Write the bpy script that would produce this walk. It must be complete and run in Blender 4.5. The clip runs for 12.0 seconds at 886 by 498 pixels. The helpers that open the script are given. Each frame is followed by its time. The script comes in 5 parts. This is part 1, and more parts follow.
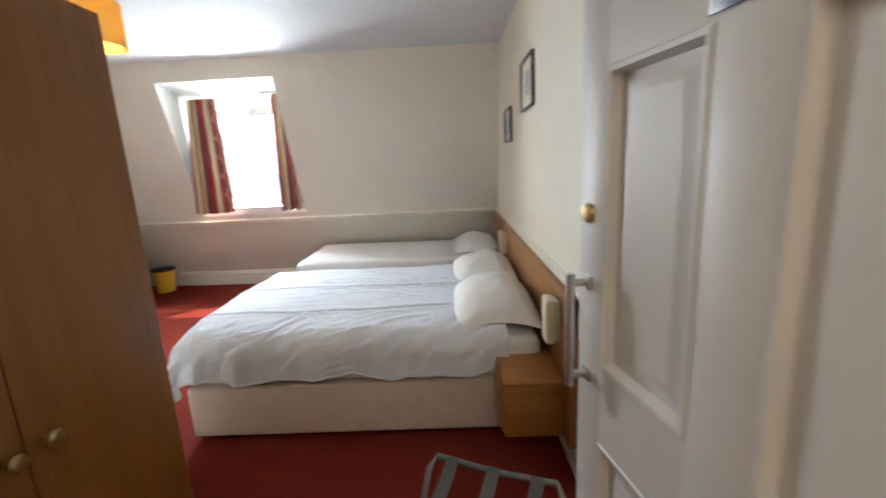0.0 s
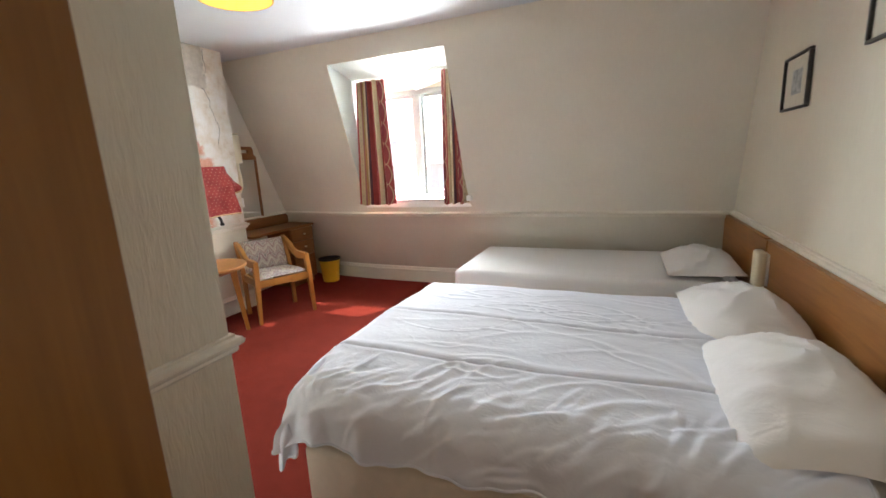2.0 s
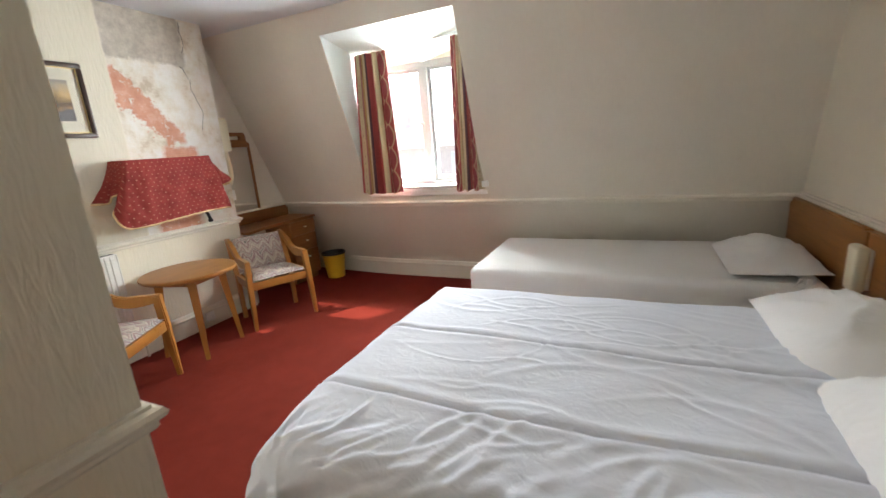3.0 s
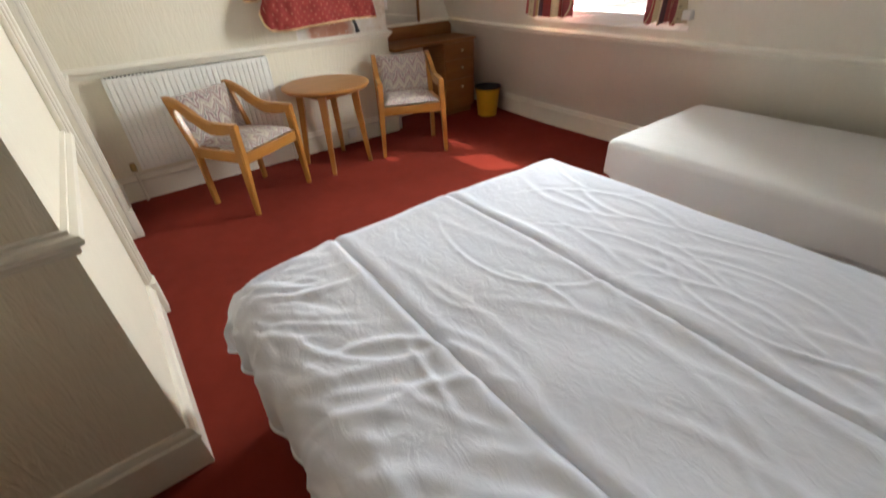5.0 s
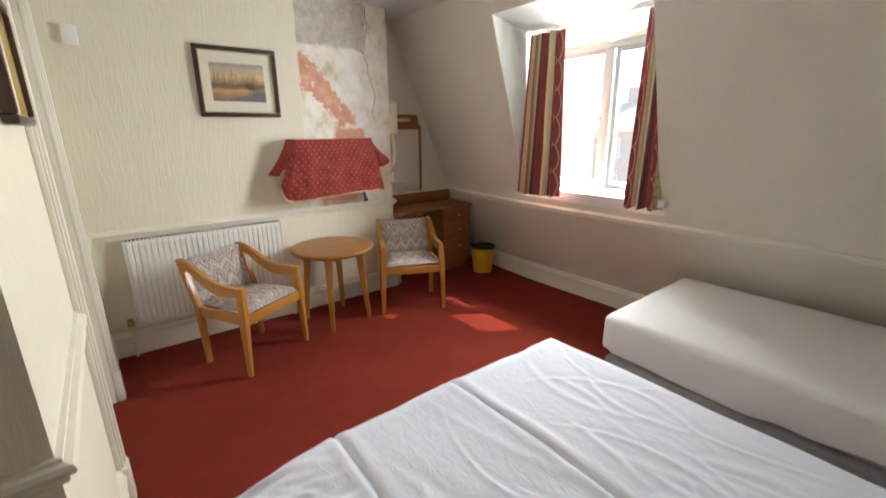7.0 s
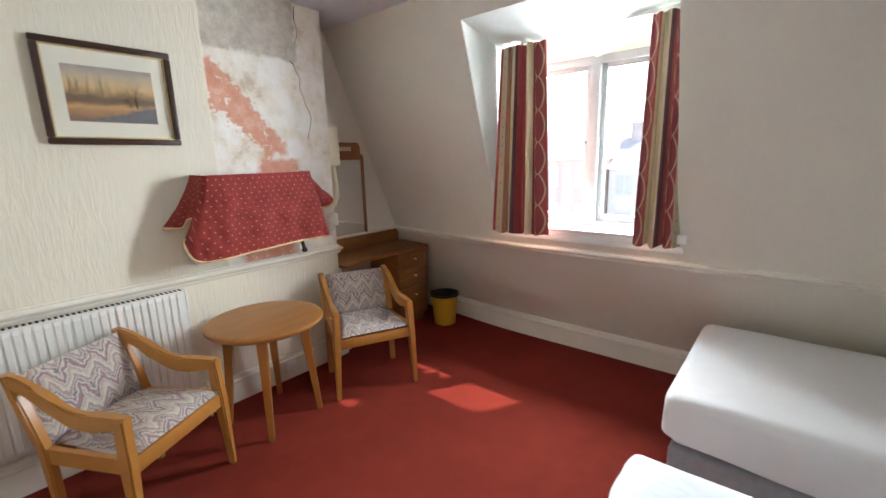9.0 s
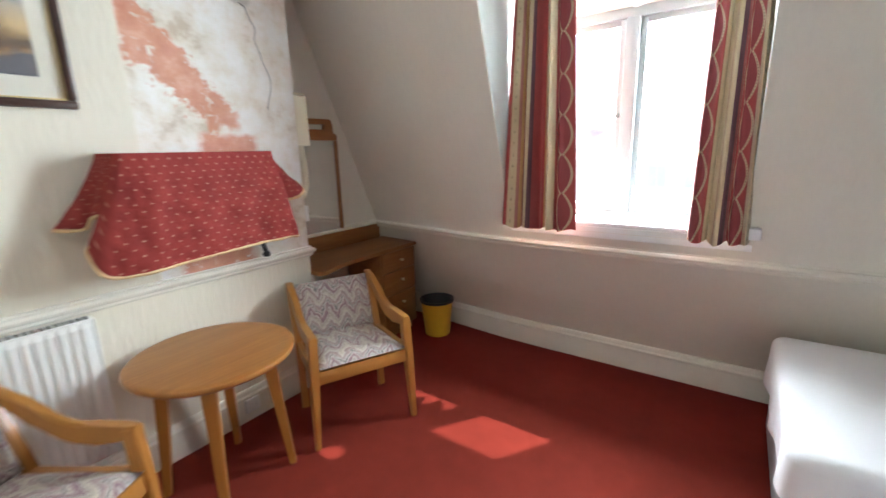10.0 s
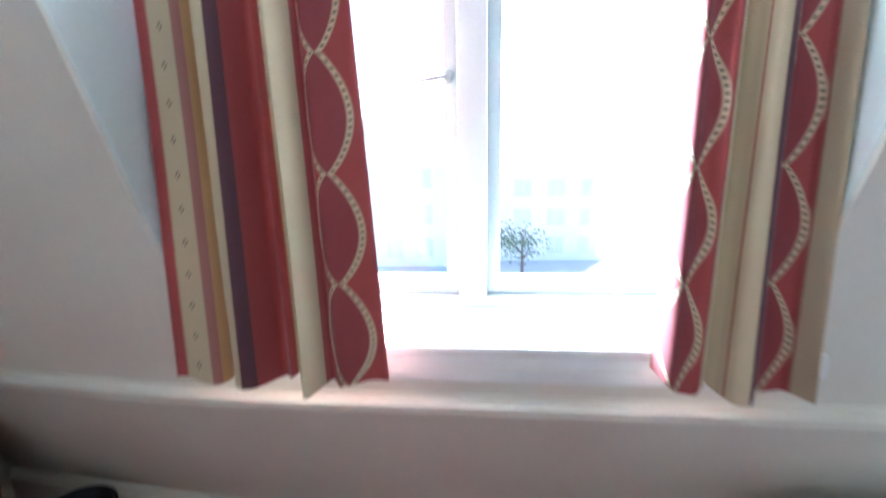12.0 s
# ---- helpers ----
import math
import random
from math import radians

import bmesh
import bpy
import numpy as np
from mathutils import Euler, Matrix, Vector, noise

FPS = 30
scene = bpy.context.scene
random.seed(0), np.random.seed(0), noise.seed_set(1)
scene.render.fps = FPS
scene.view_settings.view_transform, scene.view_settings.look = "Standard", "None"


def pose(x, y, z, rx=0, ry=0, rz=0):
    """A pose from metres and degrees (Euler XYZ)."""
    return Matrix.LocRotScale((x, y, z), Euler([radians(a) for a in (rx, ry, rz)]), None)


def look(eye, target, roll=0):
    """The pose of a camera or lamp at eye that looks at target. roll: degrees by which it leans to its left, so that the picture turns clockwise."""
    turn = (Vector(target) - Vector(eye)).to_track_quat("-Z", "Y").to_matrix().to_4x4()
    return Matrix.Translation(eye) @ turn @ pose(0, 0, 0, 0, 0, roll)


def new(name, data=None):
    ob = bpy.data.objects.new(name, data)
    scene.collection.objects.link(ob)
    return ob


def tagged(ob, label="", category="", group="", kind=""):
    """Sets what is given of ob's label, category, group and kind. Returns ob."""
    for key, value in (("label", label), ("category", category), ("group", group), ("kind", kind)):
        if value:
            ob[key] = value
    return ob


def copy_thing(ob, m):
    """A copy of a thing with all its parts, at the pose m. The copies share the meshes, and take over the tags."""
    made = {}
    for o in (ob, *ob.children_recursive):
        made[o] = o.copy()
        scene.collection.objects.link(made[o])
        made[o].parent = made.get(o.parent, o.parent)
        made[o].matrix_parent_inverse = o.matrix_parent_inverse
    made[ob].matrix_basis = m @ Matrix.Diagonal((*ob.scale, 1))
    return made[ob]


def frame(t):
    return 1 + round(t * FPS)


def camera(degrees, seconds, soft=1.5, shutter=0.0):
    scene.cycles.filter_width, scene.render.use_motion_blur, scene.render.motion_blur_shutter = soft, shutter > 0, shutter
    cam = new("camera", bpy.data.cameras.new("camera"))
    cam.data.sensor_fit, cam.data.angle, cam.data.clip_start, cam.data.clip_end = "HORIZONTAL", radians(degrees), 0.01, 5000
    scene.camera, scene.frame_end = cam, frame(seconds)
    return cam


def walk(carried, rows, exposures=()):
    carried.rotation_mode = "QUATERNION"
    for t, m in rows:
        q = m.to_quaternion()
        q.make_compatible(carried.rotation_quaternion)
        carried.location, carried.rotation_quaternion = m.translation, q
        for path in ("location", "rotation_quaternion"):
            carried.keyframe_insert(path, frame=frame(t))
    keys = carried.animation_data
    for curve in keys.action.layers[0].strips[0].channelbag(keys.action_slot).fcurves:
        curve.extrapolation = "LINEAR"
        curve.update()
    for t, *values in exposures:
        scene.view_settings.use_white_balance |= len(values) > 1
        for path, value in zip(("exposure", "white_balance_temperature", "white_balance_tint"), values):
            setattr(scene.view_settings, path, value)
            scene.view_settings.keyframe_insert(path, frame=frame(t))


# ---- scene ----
cam = camera(92.9, 12.0, shutter=0.4)
PATH = [
    (0, (0.105, -0.01, 1.367), (0.048, 1.948, 0.964), -2.9),
    (0.5, (0.079, 0.239, 1.354), (-0.431, 2.127, 0.933), -1.7),
    (1, (0.008, 0.437, 1.347), (-0.681, 2.266, 0.924), -1.6),
    (1.5, (-0.061, 0.639, 1.353), (-0.814, 2.449, 0.954), -1.7),
    (2, (-0.211, 0.833, 1.332), (-0.982, 2.634, 0.928), -3.0),
    (2.5, (-0.356, 1.02, 1.33), (-1.078, 2.829, 0.877), -4.5),
    (2.7, (-0.37, 1.108, 1.324), (-1.116, 2.903, 0.854), -4.6),
    (4.3, (-0.383, 1.793, 1.367), (-1.749, 3.075, 0.667), -2.9),
    (4.5, (-0.323, 1.832, 1.342), (-1.727, 2.997, 0.523), -2.8),
    (5, (-0.223, 1.863, 1.271), (-1.563, 2.844, 0.156), -2.7),
    (5.5, (-0.191, 1.878, 1.225), (-1.446, 2.767, -0.053), -3.1),
    (6, (-0.193, 1.887, 1.248), (-1.504, 2.845, 0.08), -2.1),
    (6.5, (-0.236, 1.873, 1.362), (-1.676, 2.976, 0.519), -0.9),
    (7, (-0.302, 1.855, 1.453), (-1.815, 3.045, 0.909), -0.5),
    (7.5, (-0.397, 1.803, 1.502), (-1.895, 3.076, 1.132), -0.3),
    (7.7, (-0.444, 1.809, 1.516), (-1.92, 3.114, 1.173), -0.3),
    (9.3, (-1.231, 2.117, 1.427), (-2.464, 3.632, 0.997), -1.4),
    (9.5, (-1.319, 2.153, 1.42), (-2.55, 3.665, 0.974), -1.3),
    (10, (-1.605, 2.375, 1.371), (-2.728, 3.967, 0.919), -1.5),
    (10.5, (-1.857, 2.657, 1.403), (-2.551, 4.466, 0.907), -0.6),
    (11, (-2.05, 2.992, 1.38), (-2.431, 4.892, 0.884), -0.6),
    (11.5, (-2.097, 3.425, 1.379), (-2.341, 5.342, 0.863), -0.1),
    (11.9, (-2.126, 3.793, 1.369), (-2.279, 5.718, 0.848), -0.7),
    (12, (-2.115, 3.856, 1.376), (-2.298, 5.793, 0.915), -1.3),
]
EXPOSURES = [(0, 2.2, 6550, 15), (1, 2.38, 7000, 18), (1.5, 2.12, 7050, 18), (2.5, 1.86, 7100, 17), (4.5, 1.58, 7150, 16.5), (5.5, 1.82, 7500, 18), (6.1, 1.86, 7550, 18), (7.5, 1.5, 7150, 17.5), (9.5, 1.78, 6500, 16), (10.5, 2.05, 6150, 13), (11.5, 2.36, 5450, 10), (12, 1.95, 5300, 9)]
walk(cam, [(t, look(eye, target, roll)) for t, eye, target, roll in PATH], EXPOSURES)

# ---- world, sun, large lights ----
SUN_DIR = Vector((-0.37, -0.56, -1.0)).normalized()
world = bpy.data.worlds.new("sky")
scene.world = world
world.use_nodes = True
wn = world.node_tree.nodes
sky = wn.new("ShaderNodeTexSky")
sky.sky_type = "NISHITA"
sky.sun_disc = False
sky.sun_elevation = math.asin(-SUN_DIR.z)
sky.sun_rotation = math.atan2(-SUN_DIR.x, -SUN_DIR.y)
wn["Background"].inputs[1].default_value = 0.15
world.node_tree.links.new(sky.outputs[0], wn["Background"].inputs[0])

sun = new("sun", bpy.data.lights.new("sun", "SUN"))
sun.data.energy, sun.data.angle, sun.data.color = 2.1, radians(0.7), (1.0, 0.95, 0.88)
sun.rotation_mode = "QUATERNION"
sun.rotation_quaternion = SUN_DIR.to_track_quat("-Z", "Y")

WINDOW_LIGHT, CORRIDOR_FILL, BULB = 200.0, 2.7, 1.2
sky_lamp = new("window_sky_light", bpy.data.lights.new("window_sky_light", "AREA"))
sky_lamp.data.shape, sky_lamp.data.size, sky_lamp.data.size_y = "RECTANGLE", 2.0, 1.4
sky_lamp.data.energy, sky_lamp.data.color = WINDOW_LIGHT, (0.82, 0.95, 1.0)
sky_lamp.matrix_world = look((-2.12, 5.32, 1.72), (-2.12, 3.6, 1.28))
# unseen fill lamp, added behind the entrance to brighten the passage and door
fill_lamp = new("corridor_fill_light", bpy.data.lights.new("corridor_fill_light", "AREA"))
fill_lamp.data.size, fill_lamp.data.energy, fill_lamp.data.color = 0.7, CORRIDOR_FILL, (1.0, 0.86, 0.68)
fill_lamp.matrix_world = look((0.1, -0.75, 2.33), (0.1, -0.7, 0.0))
bulb = new("pendant_bulb_light", bpy.data.lights.new("pendant_bulb_light", "POINT"))
bulb.data.energy, bulb.data.color, bulb.data.shadow_soft_size = BULB, (1.0, 0.8, 0.5), 0.04
bulb.location = (-1.69, 2.265, 2.13)


# ---- materials ----
class Net:
    """A small wrapper to write node trees briefly."""

    def __init__(self, name):
        self.m = bpy.data.materials.new(name)
        self.m.use_nodes = True
        self.t = self.m.node_tree
        self.b = self.t.nodes["Principled BSDF"]

    def put(self, node, key, value):
        if isinstance(value, bpy.types.NodeSocket):
            self.t.links.new(value, node.inputs[key])
        else:
            node.inputs[key].default_value = value

    def coord(self, kind="Object"):
        return self.t.nodes.new("ShaderNodeTexCoord").outputs[kind]

    def mapped(self, vec, scale, loc=(0, 0, 0), rot=(0, 0, 0)):
        n = self.t.nodes.new("ShaderNodeMapping")
        self.put(n, "Vector", vec)
        n.inputs["Scale"].default_value, n.inputs["Location"].default_value, n.inputs["Rotation"].default_value = scale, loc, rot
        return n.outputs[0]

    def noise(self, vec, scale, detail=4.0, rough=0.55, dist=0.0, out=0):
        n = self.t.nodes.new("ShaderNodeTexNoise")
        self.put(n, "Vector", vec)
        n.inputs["Scale"].default_value, n.inputs["Detail"].default_value = scale, detail
        n.inputs["Roughness"].default_value, n.inputs["Distortion"].default_value = rough, dist
        return n.outputs[out]

    def math(self, op, a, b=0.0, c=0.0, clamp=False):
        n = self.t.nodes.new("ShaderNodeMath")
        n.operation, n.use_clamp = op, clamp
        for k, v in enumerate((a, b, c)):
            self.put(n, k, v)
        return n.outputs[0]

    def split(self, vec):
        n = self.t.nodes.new("ShaderNodeSeparateXYZ")
        self.put(n, 0, vec)
        return n.outputs

    def ramp(self, fac, stops, mode="LINEAR"):
        n = self.t.nodes.new("ShaderNodeValToRGB")
        n.color_ramp.interpolation = mode
        while len(n.color_ramp.elements) < len(stops):
            n.color_ramp.elements.new(0.5)
        for e, (p, c) in zip(n.color_ramp.elements, stops):
            e.position = p
            e.color = (*c, 1) if len(c) == 3 else c
        self.put(n, 0, fac)
        return n.outputs[0]

    def mix(self, fac, a, b, blend="MIX"):
        n = self.t.nodes.new("ShaderNodeMix")
        n.data_type, n.blend_type = "RGBA", blend
        self.put(n, 0, fac)
        for k, v in ((6, a), (7, b)):
            self.put(n, k, (*v, 1) if isinstance(v, tuple) and len(v) == 3 else v)
        return n.outputs[2]

    def band(self, v, lo, hi, soft):
        """1 where lo < v < hi, falling off over soft."""
        up = self.math("MULTIPLY_ADD", v, 1 / soft, 0.5 - lo / soft, clamp=True)
        down = self.math("MULTIPLY_ADD", v, -1 / soft, 0.5 + hi / soft, clamp=True)
        return self.math("MULTIPLY", up, down)

    def bump(self, height, strength=0.3, distance=0.005):
        n = self.t.nodes.new("ShaderNodeBump")
        n.inputs["Strength"].default_value, n.inputs["Distance"].default_value = strength, distance
        self.put(n, "Height", height)
        self.t.links.new(n.outputs[0], self.b.inputs["Normal"])

    def done(self, colour, rough=0.6, metal=0.0, **more):
        self.put(self.b, "Base Color", (*colour, 1) if isinstance(colour, tuple) and len(colour) == 3 else colour)
        self.put(self.b, "Roughness", rough)
        self.put(self.b, "Metallic", metal)
        for k, v in more.items():
            self.put(self.b, k.replace("_", " "), v)
        return self.m


def plain(name, colour, rough=0.5, metal=0.0, vary=0.12, scale=9.0, bump=0.06, **more):
    n = Net(name)
    v = n.coord()
    big, fine = n.noise(v, scale), n.noise(v, scale * 22, 3)
    f = n.math("ADD", n.math("MULTIPLY", big, 0.65), n.math("MULTIPLY", fine, 0.35))
    dark = tuple(c * (1 - vary) for c in colour)
    light = tuple(min(1, c * (1 + vary)) for c in colour)
    if bump:
        n.bump(fine, bump, 0.002)
    return n.done(n.ramp(f, [(0.3, dark), (0.7, light)]), rough, metal, **more)


def wood(name, dark, light, axis=2, rough=0.38, grain=1.0):
    n = Net(name)
    v = n.coord()
    sc = [22 * grain] * 3
    sc[axis] = 1.6 * grain
    m = n.mapped(v, sc)
    rings = n.noise(m, 1.0, 5, 0.6, 1.2)
    fine = n.noise(n.mapped(v, [c * 9 for c in sc]), 1.0, 3)
    blot = n.noise(v, 2.3)
    f = n.math("ADD", n.math("MULTIPLY", rings, 0.7), n.math("MULTIPLY", fine, 0.3))
    col = n.ramp(f, [(0.32, dark), (0.68, light)])
    col = n.mix(n.math("MULTIPLY", blot, 0.25), col, tuple(c * 0.72 for c in dark))
    n.bump(fine, 0.08, 0.001)
    return n.done(col, n.math("MULTIPLY_ADD", fine, 0.14, rough - 0.07))


def painted_wall(name, colour, relief=1.0, axis=2):
    n = Net(name)
    v = n.coord()
    sc = [60.0, 60.0, 60.0]
    sc[axis] = 10.0
    stipple = n.noise(n.mapped(v, sc), 1.0, 4, 0.6, 0.6)
    grime = n.noise(v, 1.4, 5, 0.6)
    n.bump(stipple, 0.6 * relief, 0.006)
    lo = tuple(c * 0.93 for c in colour)
    hi = tuple(min(1, c * 1.03) for c in colour)
    return n.done(n.ramp(n.math("ADD", n.math("MULTIPLY", grime, 0.75), n.math("MULTIPLY", stipple, 0.25)), [(0.3, lo), (0.65, hi)]), 0.62)


CREAM = (0.80, 0.75, 0.62)
M_WALL = painted_wall("cream_wallpaper", CREAM)
M_NORTH = painted_wall("pale_wallpaper", (0.78, 0.74, 0.65), 0.15)
M_CEIL = plain("white_ceiling_paint", (0.68, 0.71, 0.74), 0.75, vary=0.03, scale=3, bump=0.1)
M_DORMER = plain("pale_dormer_paint", (0.68, 0.72, 0.69), 0.7, vary=0.05, scale=3, bump=0.1)
M_TRIM = plain("cream_gloss_paint", (0.80, 0.76, 0.66), 0.32, vary=0.05, scale=6, bump=0.05)
M_WHITE = plain("white_gloss_paint", (0.82, 0.82, 0.80), 0.3, vary=0.04, scale=6, bump=0.04)
M_DOOR = plain("ivory_door_paint", (0.63, 0.61, 0.58), 0.5, vary=0.05, scale=5, bump=0.08)
M_OAK = wood("oak_veneer_along_y", (0.29, 0.11, 0.022), (0.44, 0.19, 0.048), 1)
M_OAKX = wood("oak_veneer_along_x", (0.29, 0.11, 0.022), (0.44, 0.19, 0.048), 0)
M_BEECH = wood("beech_frame_wood", (0.42, 0.178, 0.038), (0.47, 0.207, 0.048), 2, 0.30, 0.8)
M_DESK = wood("dark_oak_desk", (0.24, 0.088, 0.022), (0.37, 0.155, 0.046), 1)
M_WARD = wood("brown_wardrobe_veneer", (0.23, 0.086, 0.013), (0.34, 0.136, 0.025), 2, 0.42, 0.7)
M_CHROME = plain("brushed_steel", (0.62, 0.62, 0.62), 0.28, 1.0, 0.05)
M_BRASS = plain("worn_brass", (0.55, 0.42, 0.2), 0.3, 1.0, 0.1)
M_IVORY = plain("ivory_plastic", (0.82, 0.76, 0.58), 0.4, vary=0.03, bump=0.02)
M_PLASTIC = plain("white_plastic", (0.80, 0.80, 0.77), 0.35, vary=0.02, bump=0.02)
M_BLACK = plain("black_rubber", (0.02, 0.02, 0.022), 0.5, vary=0.1)
M_DARKWOOD = wood("dark_picture_moulding", (0.03, 0.012, 0.008), (0.07, 0.03, 0.018), 1, 0.3)
M_THINBLACK = plain("black_thin_moulding", (0.03, 0.025, 0.025), 0.35)
M_GOLD = plain("gilt_slip", (0.62, 0.48, 0.22), 0.35, 0.6)
M_MAT = plain("cream_mount_board", (0.80, 0.77, 0.66), 0.8, vary=0.02)
M_RAD = plain("radiator_enamel", (0.82, 0.82, 0.78), 0.3, vary=0.03, bump=0.02)
M_YELLOW = plain("mustard_plastic", (0.72, 0.42, 0.03), 0.45, vary=0.06)
M_DIVAN = plain("cream_divan_cloth", (0.66, 0.58, 0.50), 0.85, vary=0.07, scale=14, bump=0.4)
M_GREYDIV = plain("grey_divan_cloth", (0.34, 0.34, 0.36), 0.88, vary=0.12, scale=40, bump=0.4)
M_STRAP = plain("grey_webbing", (0.09, 0.085, 0.085), 0.8, vary=0.1, scale=50, bump=0.3)
M_TUBE = plain("grey_steel_tube", (0.22, 0.22, 0.23), 0.32, 0.9, 0.06)
M_SIGN = plain("dark_blue_sign", (0.05, 0.07, 0.12), 0.3)
# white window paint darkened to blue-grey: the frame's backlit shade is in the colour
M_FRAME = plain("backlit_window_paint", (0.37, 0.41, 0.42), 0.35, vary=0.05, scale=6, bump=0.04)
M_DARK = plain("dark_gap", (0.03, 0.02, 0.015), 0.8)


def carpet():
    n = Net("red_carpet")
    v = n.coord()
    tuft = n.noise(v, 420, 2, 0.6)
    blot = n.noise(v, 2.2, 5, 0.6)
    worn = n.noise(n.mapped(v, (1, 1, 1), (7, 3, 0)), 11, 3)
    f = n.math("ADD", n.math("MULTIPLY", tuft, 0.45), n.math("ADD", n.math("MULTIPLY", blot, 0.35), n.math("MULTIPLY", worn, 0.2)))
    n.bump(tuft, 0.7, 0.006)
    return n.done(n.ramp(f, [(0.3, (0.155, 0.018, 0.011)), (0.55, (0.225, 0.028, 0.017)), (0.75, (0.29, 0.042, 0.025))]), 0.95, 0, Specular_IOR_Level=0.15)


def linen(name, colour, wrinkle=0.35, scale=7.0):
    n = Net(name)
    v = n.coord()
    folds = n.noise(n.mapped(v, (1.0, 1.7, 1.0), (0, 0, 0), (0, 0, 0.5)), scale, 5, 0.55, 1.1)
    weave = n.noise(v, 500, 2)
    h = n.math("ADD", folds, n.math("MULTIPLY", weave, 0.06))
    n.bump(h, wrinkle, 0.02)
    tint = n.noise(v, 2.0)
    return n.done(n.ramp(tint, [(0.3, tuple(c * 0.965 for c in colour)), (0.7, colour)]), 0.85, 0, Sheen_Weight=0.1)


M_CARPET = carpet()
# the duvet's white is tinted blue to stand in for cool sky light
M_DUVET = linen("skylit_duvet_cotton", (0.77, 0.82, 0.935), 0.16, 16)
M_SHEET = linen("white_fitted_sheet", (0.82, 0.82, 0.82), 0.16, 5)
M_PILLOW = linen("white_pillow_cotton", (0.84, 0.84, 0.85), 0.14, 12)


def west_wall():
    """Cream paper with a stripped patch: grey render above, bare white and pink plaster below."""
    n = Net("stripped_cream_wall")
    v = n.coord()
    x, y, z = n.split(v)
    sc = n.mapped(v, (60, 60, 10))
    stipple = n.noise(sc, 1.0, 4, 0.6, 0.6)
    grime = n.noise(v, 1.4, 5)
    paper = n.ramp(grime, [(0.3, tuple(c * 0.94 for c in CREAM)), (0.65, CREAM)])
    wob = n.noise(v, 9, 6, 0.7)
    wob2 = n.noise(n.mapped(v, (1, 1, 1), (3, 5, 1)), 4.0, 6, 0.65)
    yy = n.math("ADD", y, n.math("MULTIPLY_ADD", wob, 0.10, -0.05))
    zz = n.math("ADD", z, n.math("MULTIPLY_ADD", wob, 0.10, -0.05))
    bare = n.math("MULTIPLY", n.band(n.math("ADD", y, n.math("MULTIPLY_ADD", wob, 0.03, -0.015)), 3.115, 4.2, 0.012), n.band(z, 0.835, 2.6, 0.01))
    plaster = n.ramp(n.noise(v, 6.5, 7, 0.7), [(0.32, (0.60, 0.50, 0.38)), (0.44, (0.80, 0.74, 0.64)), (0.58, (0.87, 0.85, 0.80)), (0.7, (0.90, 0.89, 0.86))])
    grey = n.math("MULTIPLY", n.band(zz, 2.08, 2.7, 0.025), n.band(yy, 3.0, 3.69, 0.02))
    greyc = n.ramp(n.noise(v, 14, 6, 0.7), [(0.35, (0.44, 0.39, 0.33)), (0.62, (0.60, 0.55, 0.47)), (0.72, (0.74, 0.68, 0.56))])
    col = n.mix(grey, plaster, greyc)
    # pink undercoat: a slanting blotch from upper left to lower middle, and a strip above the cloth
    rag = n.math("MULTIPLY_ADD", wob2, 0.30, -0.15)
    fray = n.math("MULTIPLY_ADD", n.noise(v, 24, 7, 0.75), 0.34, -0.17)
    both = n.math("ADD", rag, fray)
    upper = n.math("MULTIPLY_ADD", n.math("SUBTRACT", 5.16, n.math("SUBTRACT", n.math("ADD", y, z), both)), 34, 0.4, clamp=True)
    lower = n.math("MULTIPLY_ADD", n.math("ADD", n.math("MULTIPLY_ADD", n.math("SUBTRACT", y, 3.15), 0.8, -1.74), n.math("ADD", z, both)), 40, 0.5, clamp=True)
    p1 = n.math("MULTIPLY", n.math("MULTIPLY", upper, lower), n.math("MULTIPLY", n.band(zz, 1.50, 2.02, 0.03), n.band(yy, 3.10, 3.56, 0.03)))
    p2 = n.math("MULTIPLY", n.band(zz, 1.36, 1.475, 0.025), n.band(yy, 3.36, 3.63, 0.04))
    neck = n.math("MULTIPLY", n.band(zz, 1.40, 1.60, 0.03), n.band(yy, 3.40, 3.455, 0.02))
    p2 = n.math("MAXIMUM", p2, neck)
    p3 = n.math("MULTIPLY", n.band(zz, 0.80, 0.97, 0.03), n.band(yy, 3.2, 3.55, 0.05))
    holes = n.math("MULTIPLY_ADD", n.noise(v, 15, 7, 0.72), -16, 10.2, clamp=True)
    pink = n.math("MULTIPLY", n.math("MAXIMUM", n.math("MAXIMUM", p1, p2), p3), holes)
    pinkc = n.ramp(n.noise(v, 8, 6, 0.7), [(0.35, (0.58, 0.17, 0.08)), (0.55, (0.68, 0.27, 0.15)), (0.72, (0.80, 0.46, 0.34))])
    col = n.mix(n.math("MULTIPLY", pink, 0.85), col, pinkc)
    full = n.mix(bare, paper, col)
    edge = n.math("MULTIPLY", bare, -0.9)
    rough_plaster = n.math("MULTIPLY", n.noise(v, 22, 6, 0.7), bare)
    n.bump(n.math("ADD", n.math("ADD", n.math("MULTIPLY", stipple, n.math("SUBTRACT", 1.0, bare)), edge), n.math("ADD", rough_plaster, n.math("MULTIPLY", pink, -0.4))), 0.6, 0.006)
    return n.done(full, 0.66)


M_WEST = west_wall()


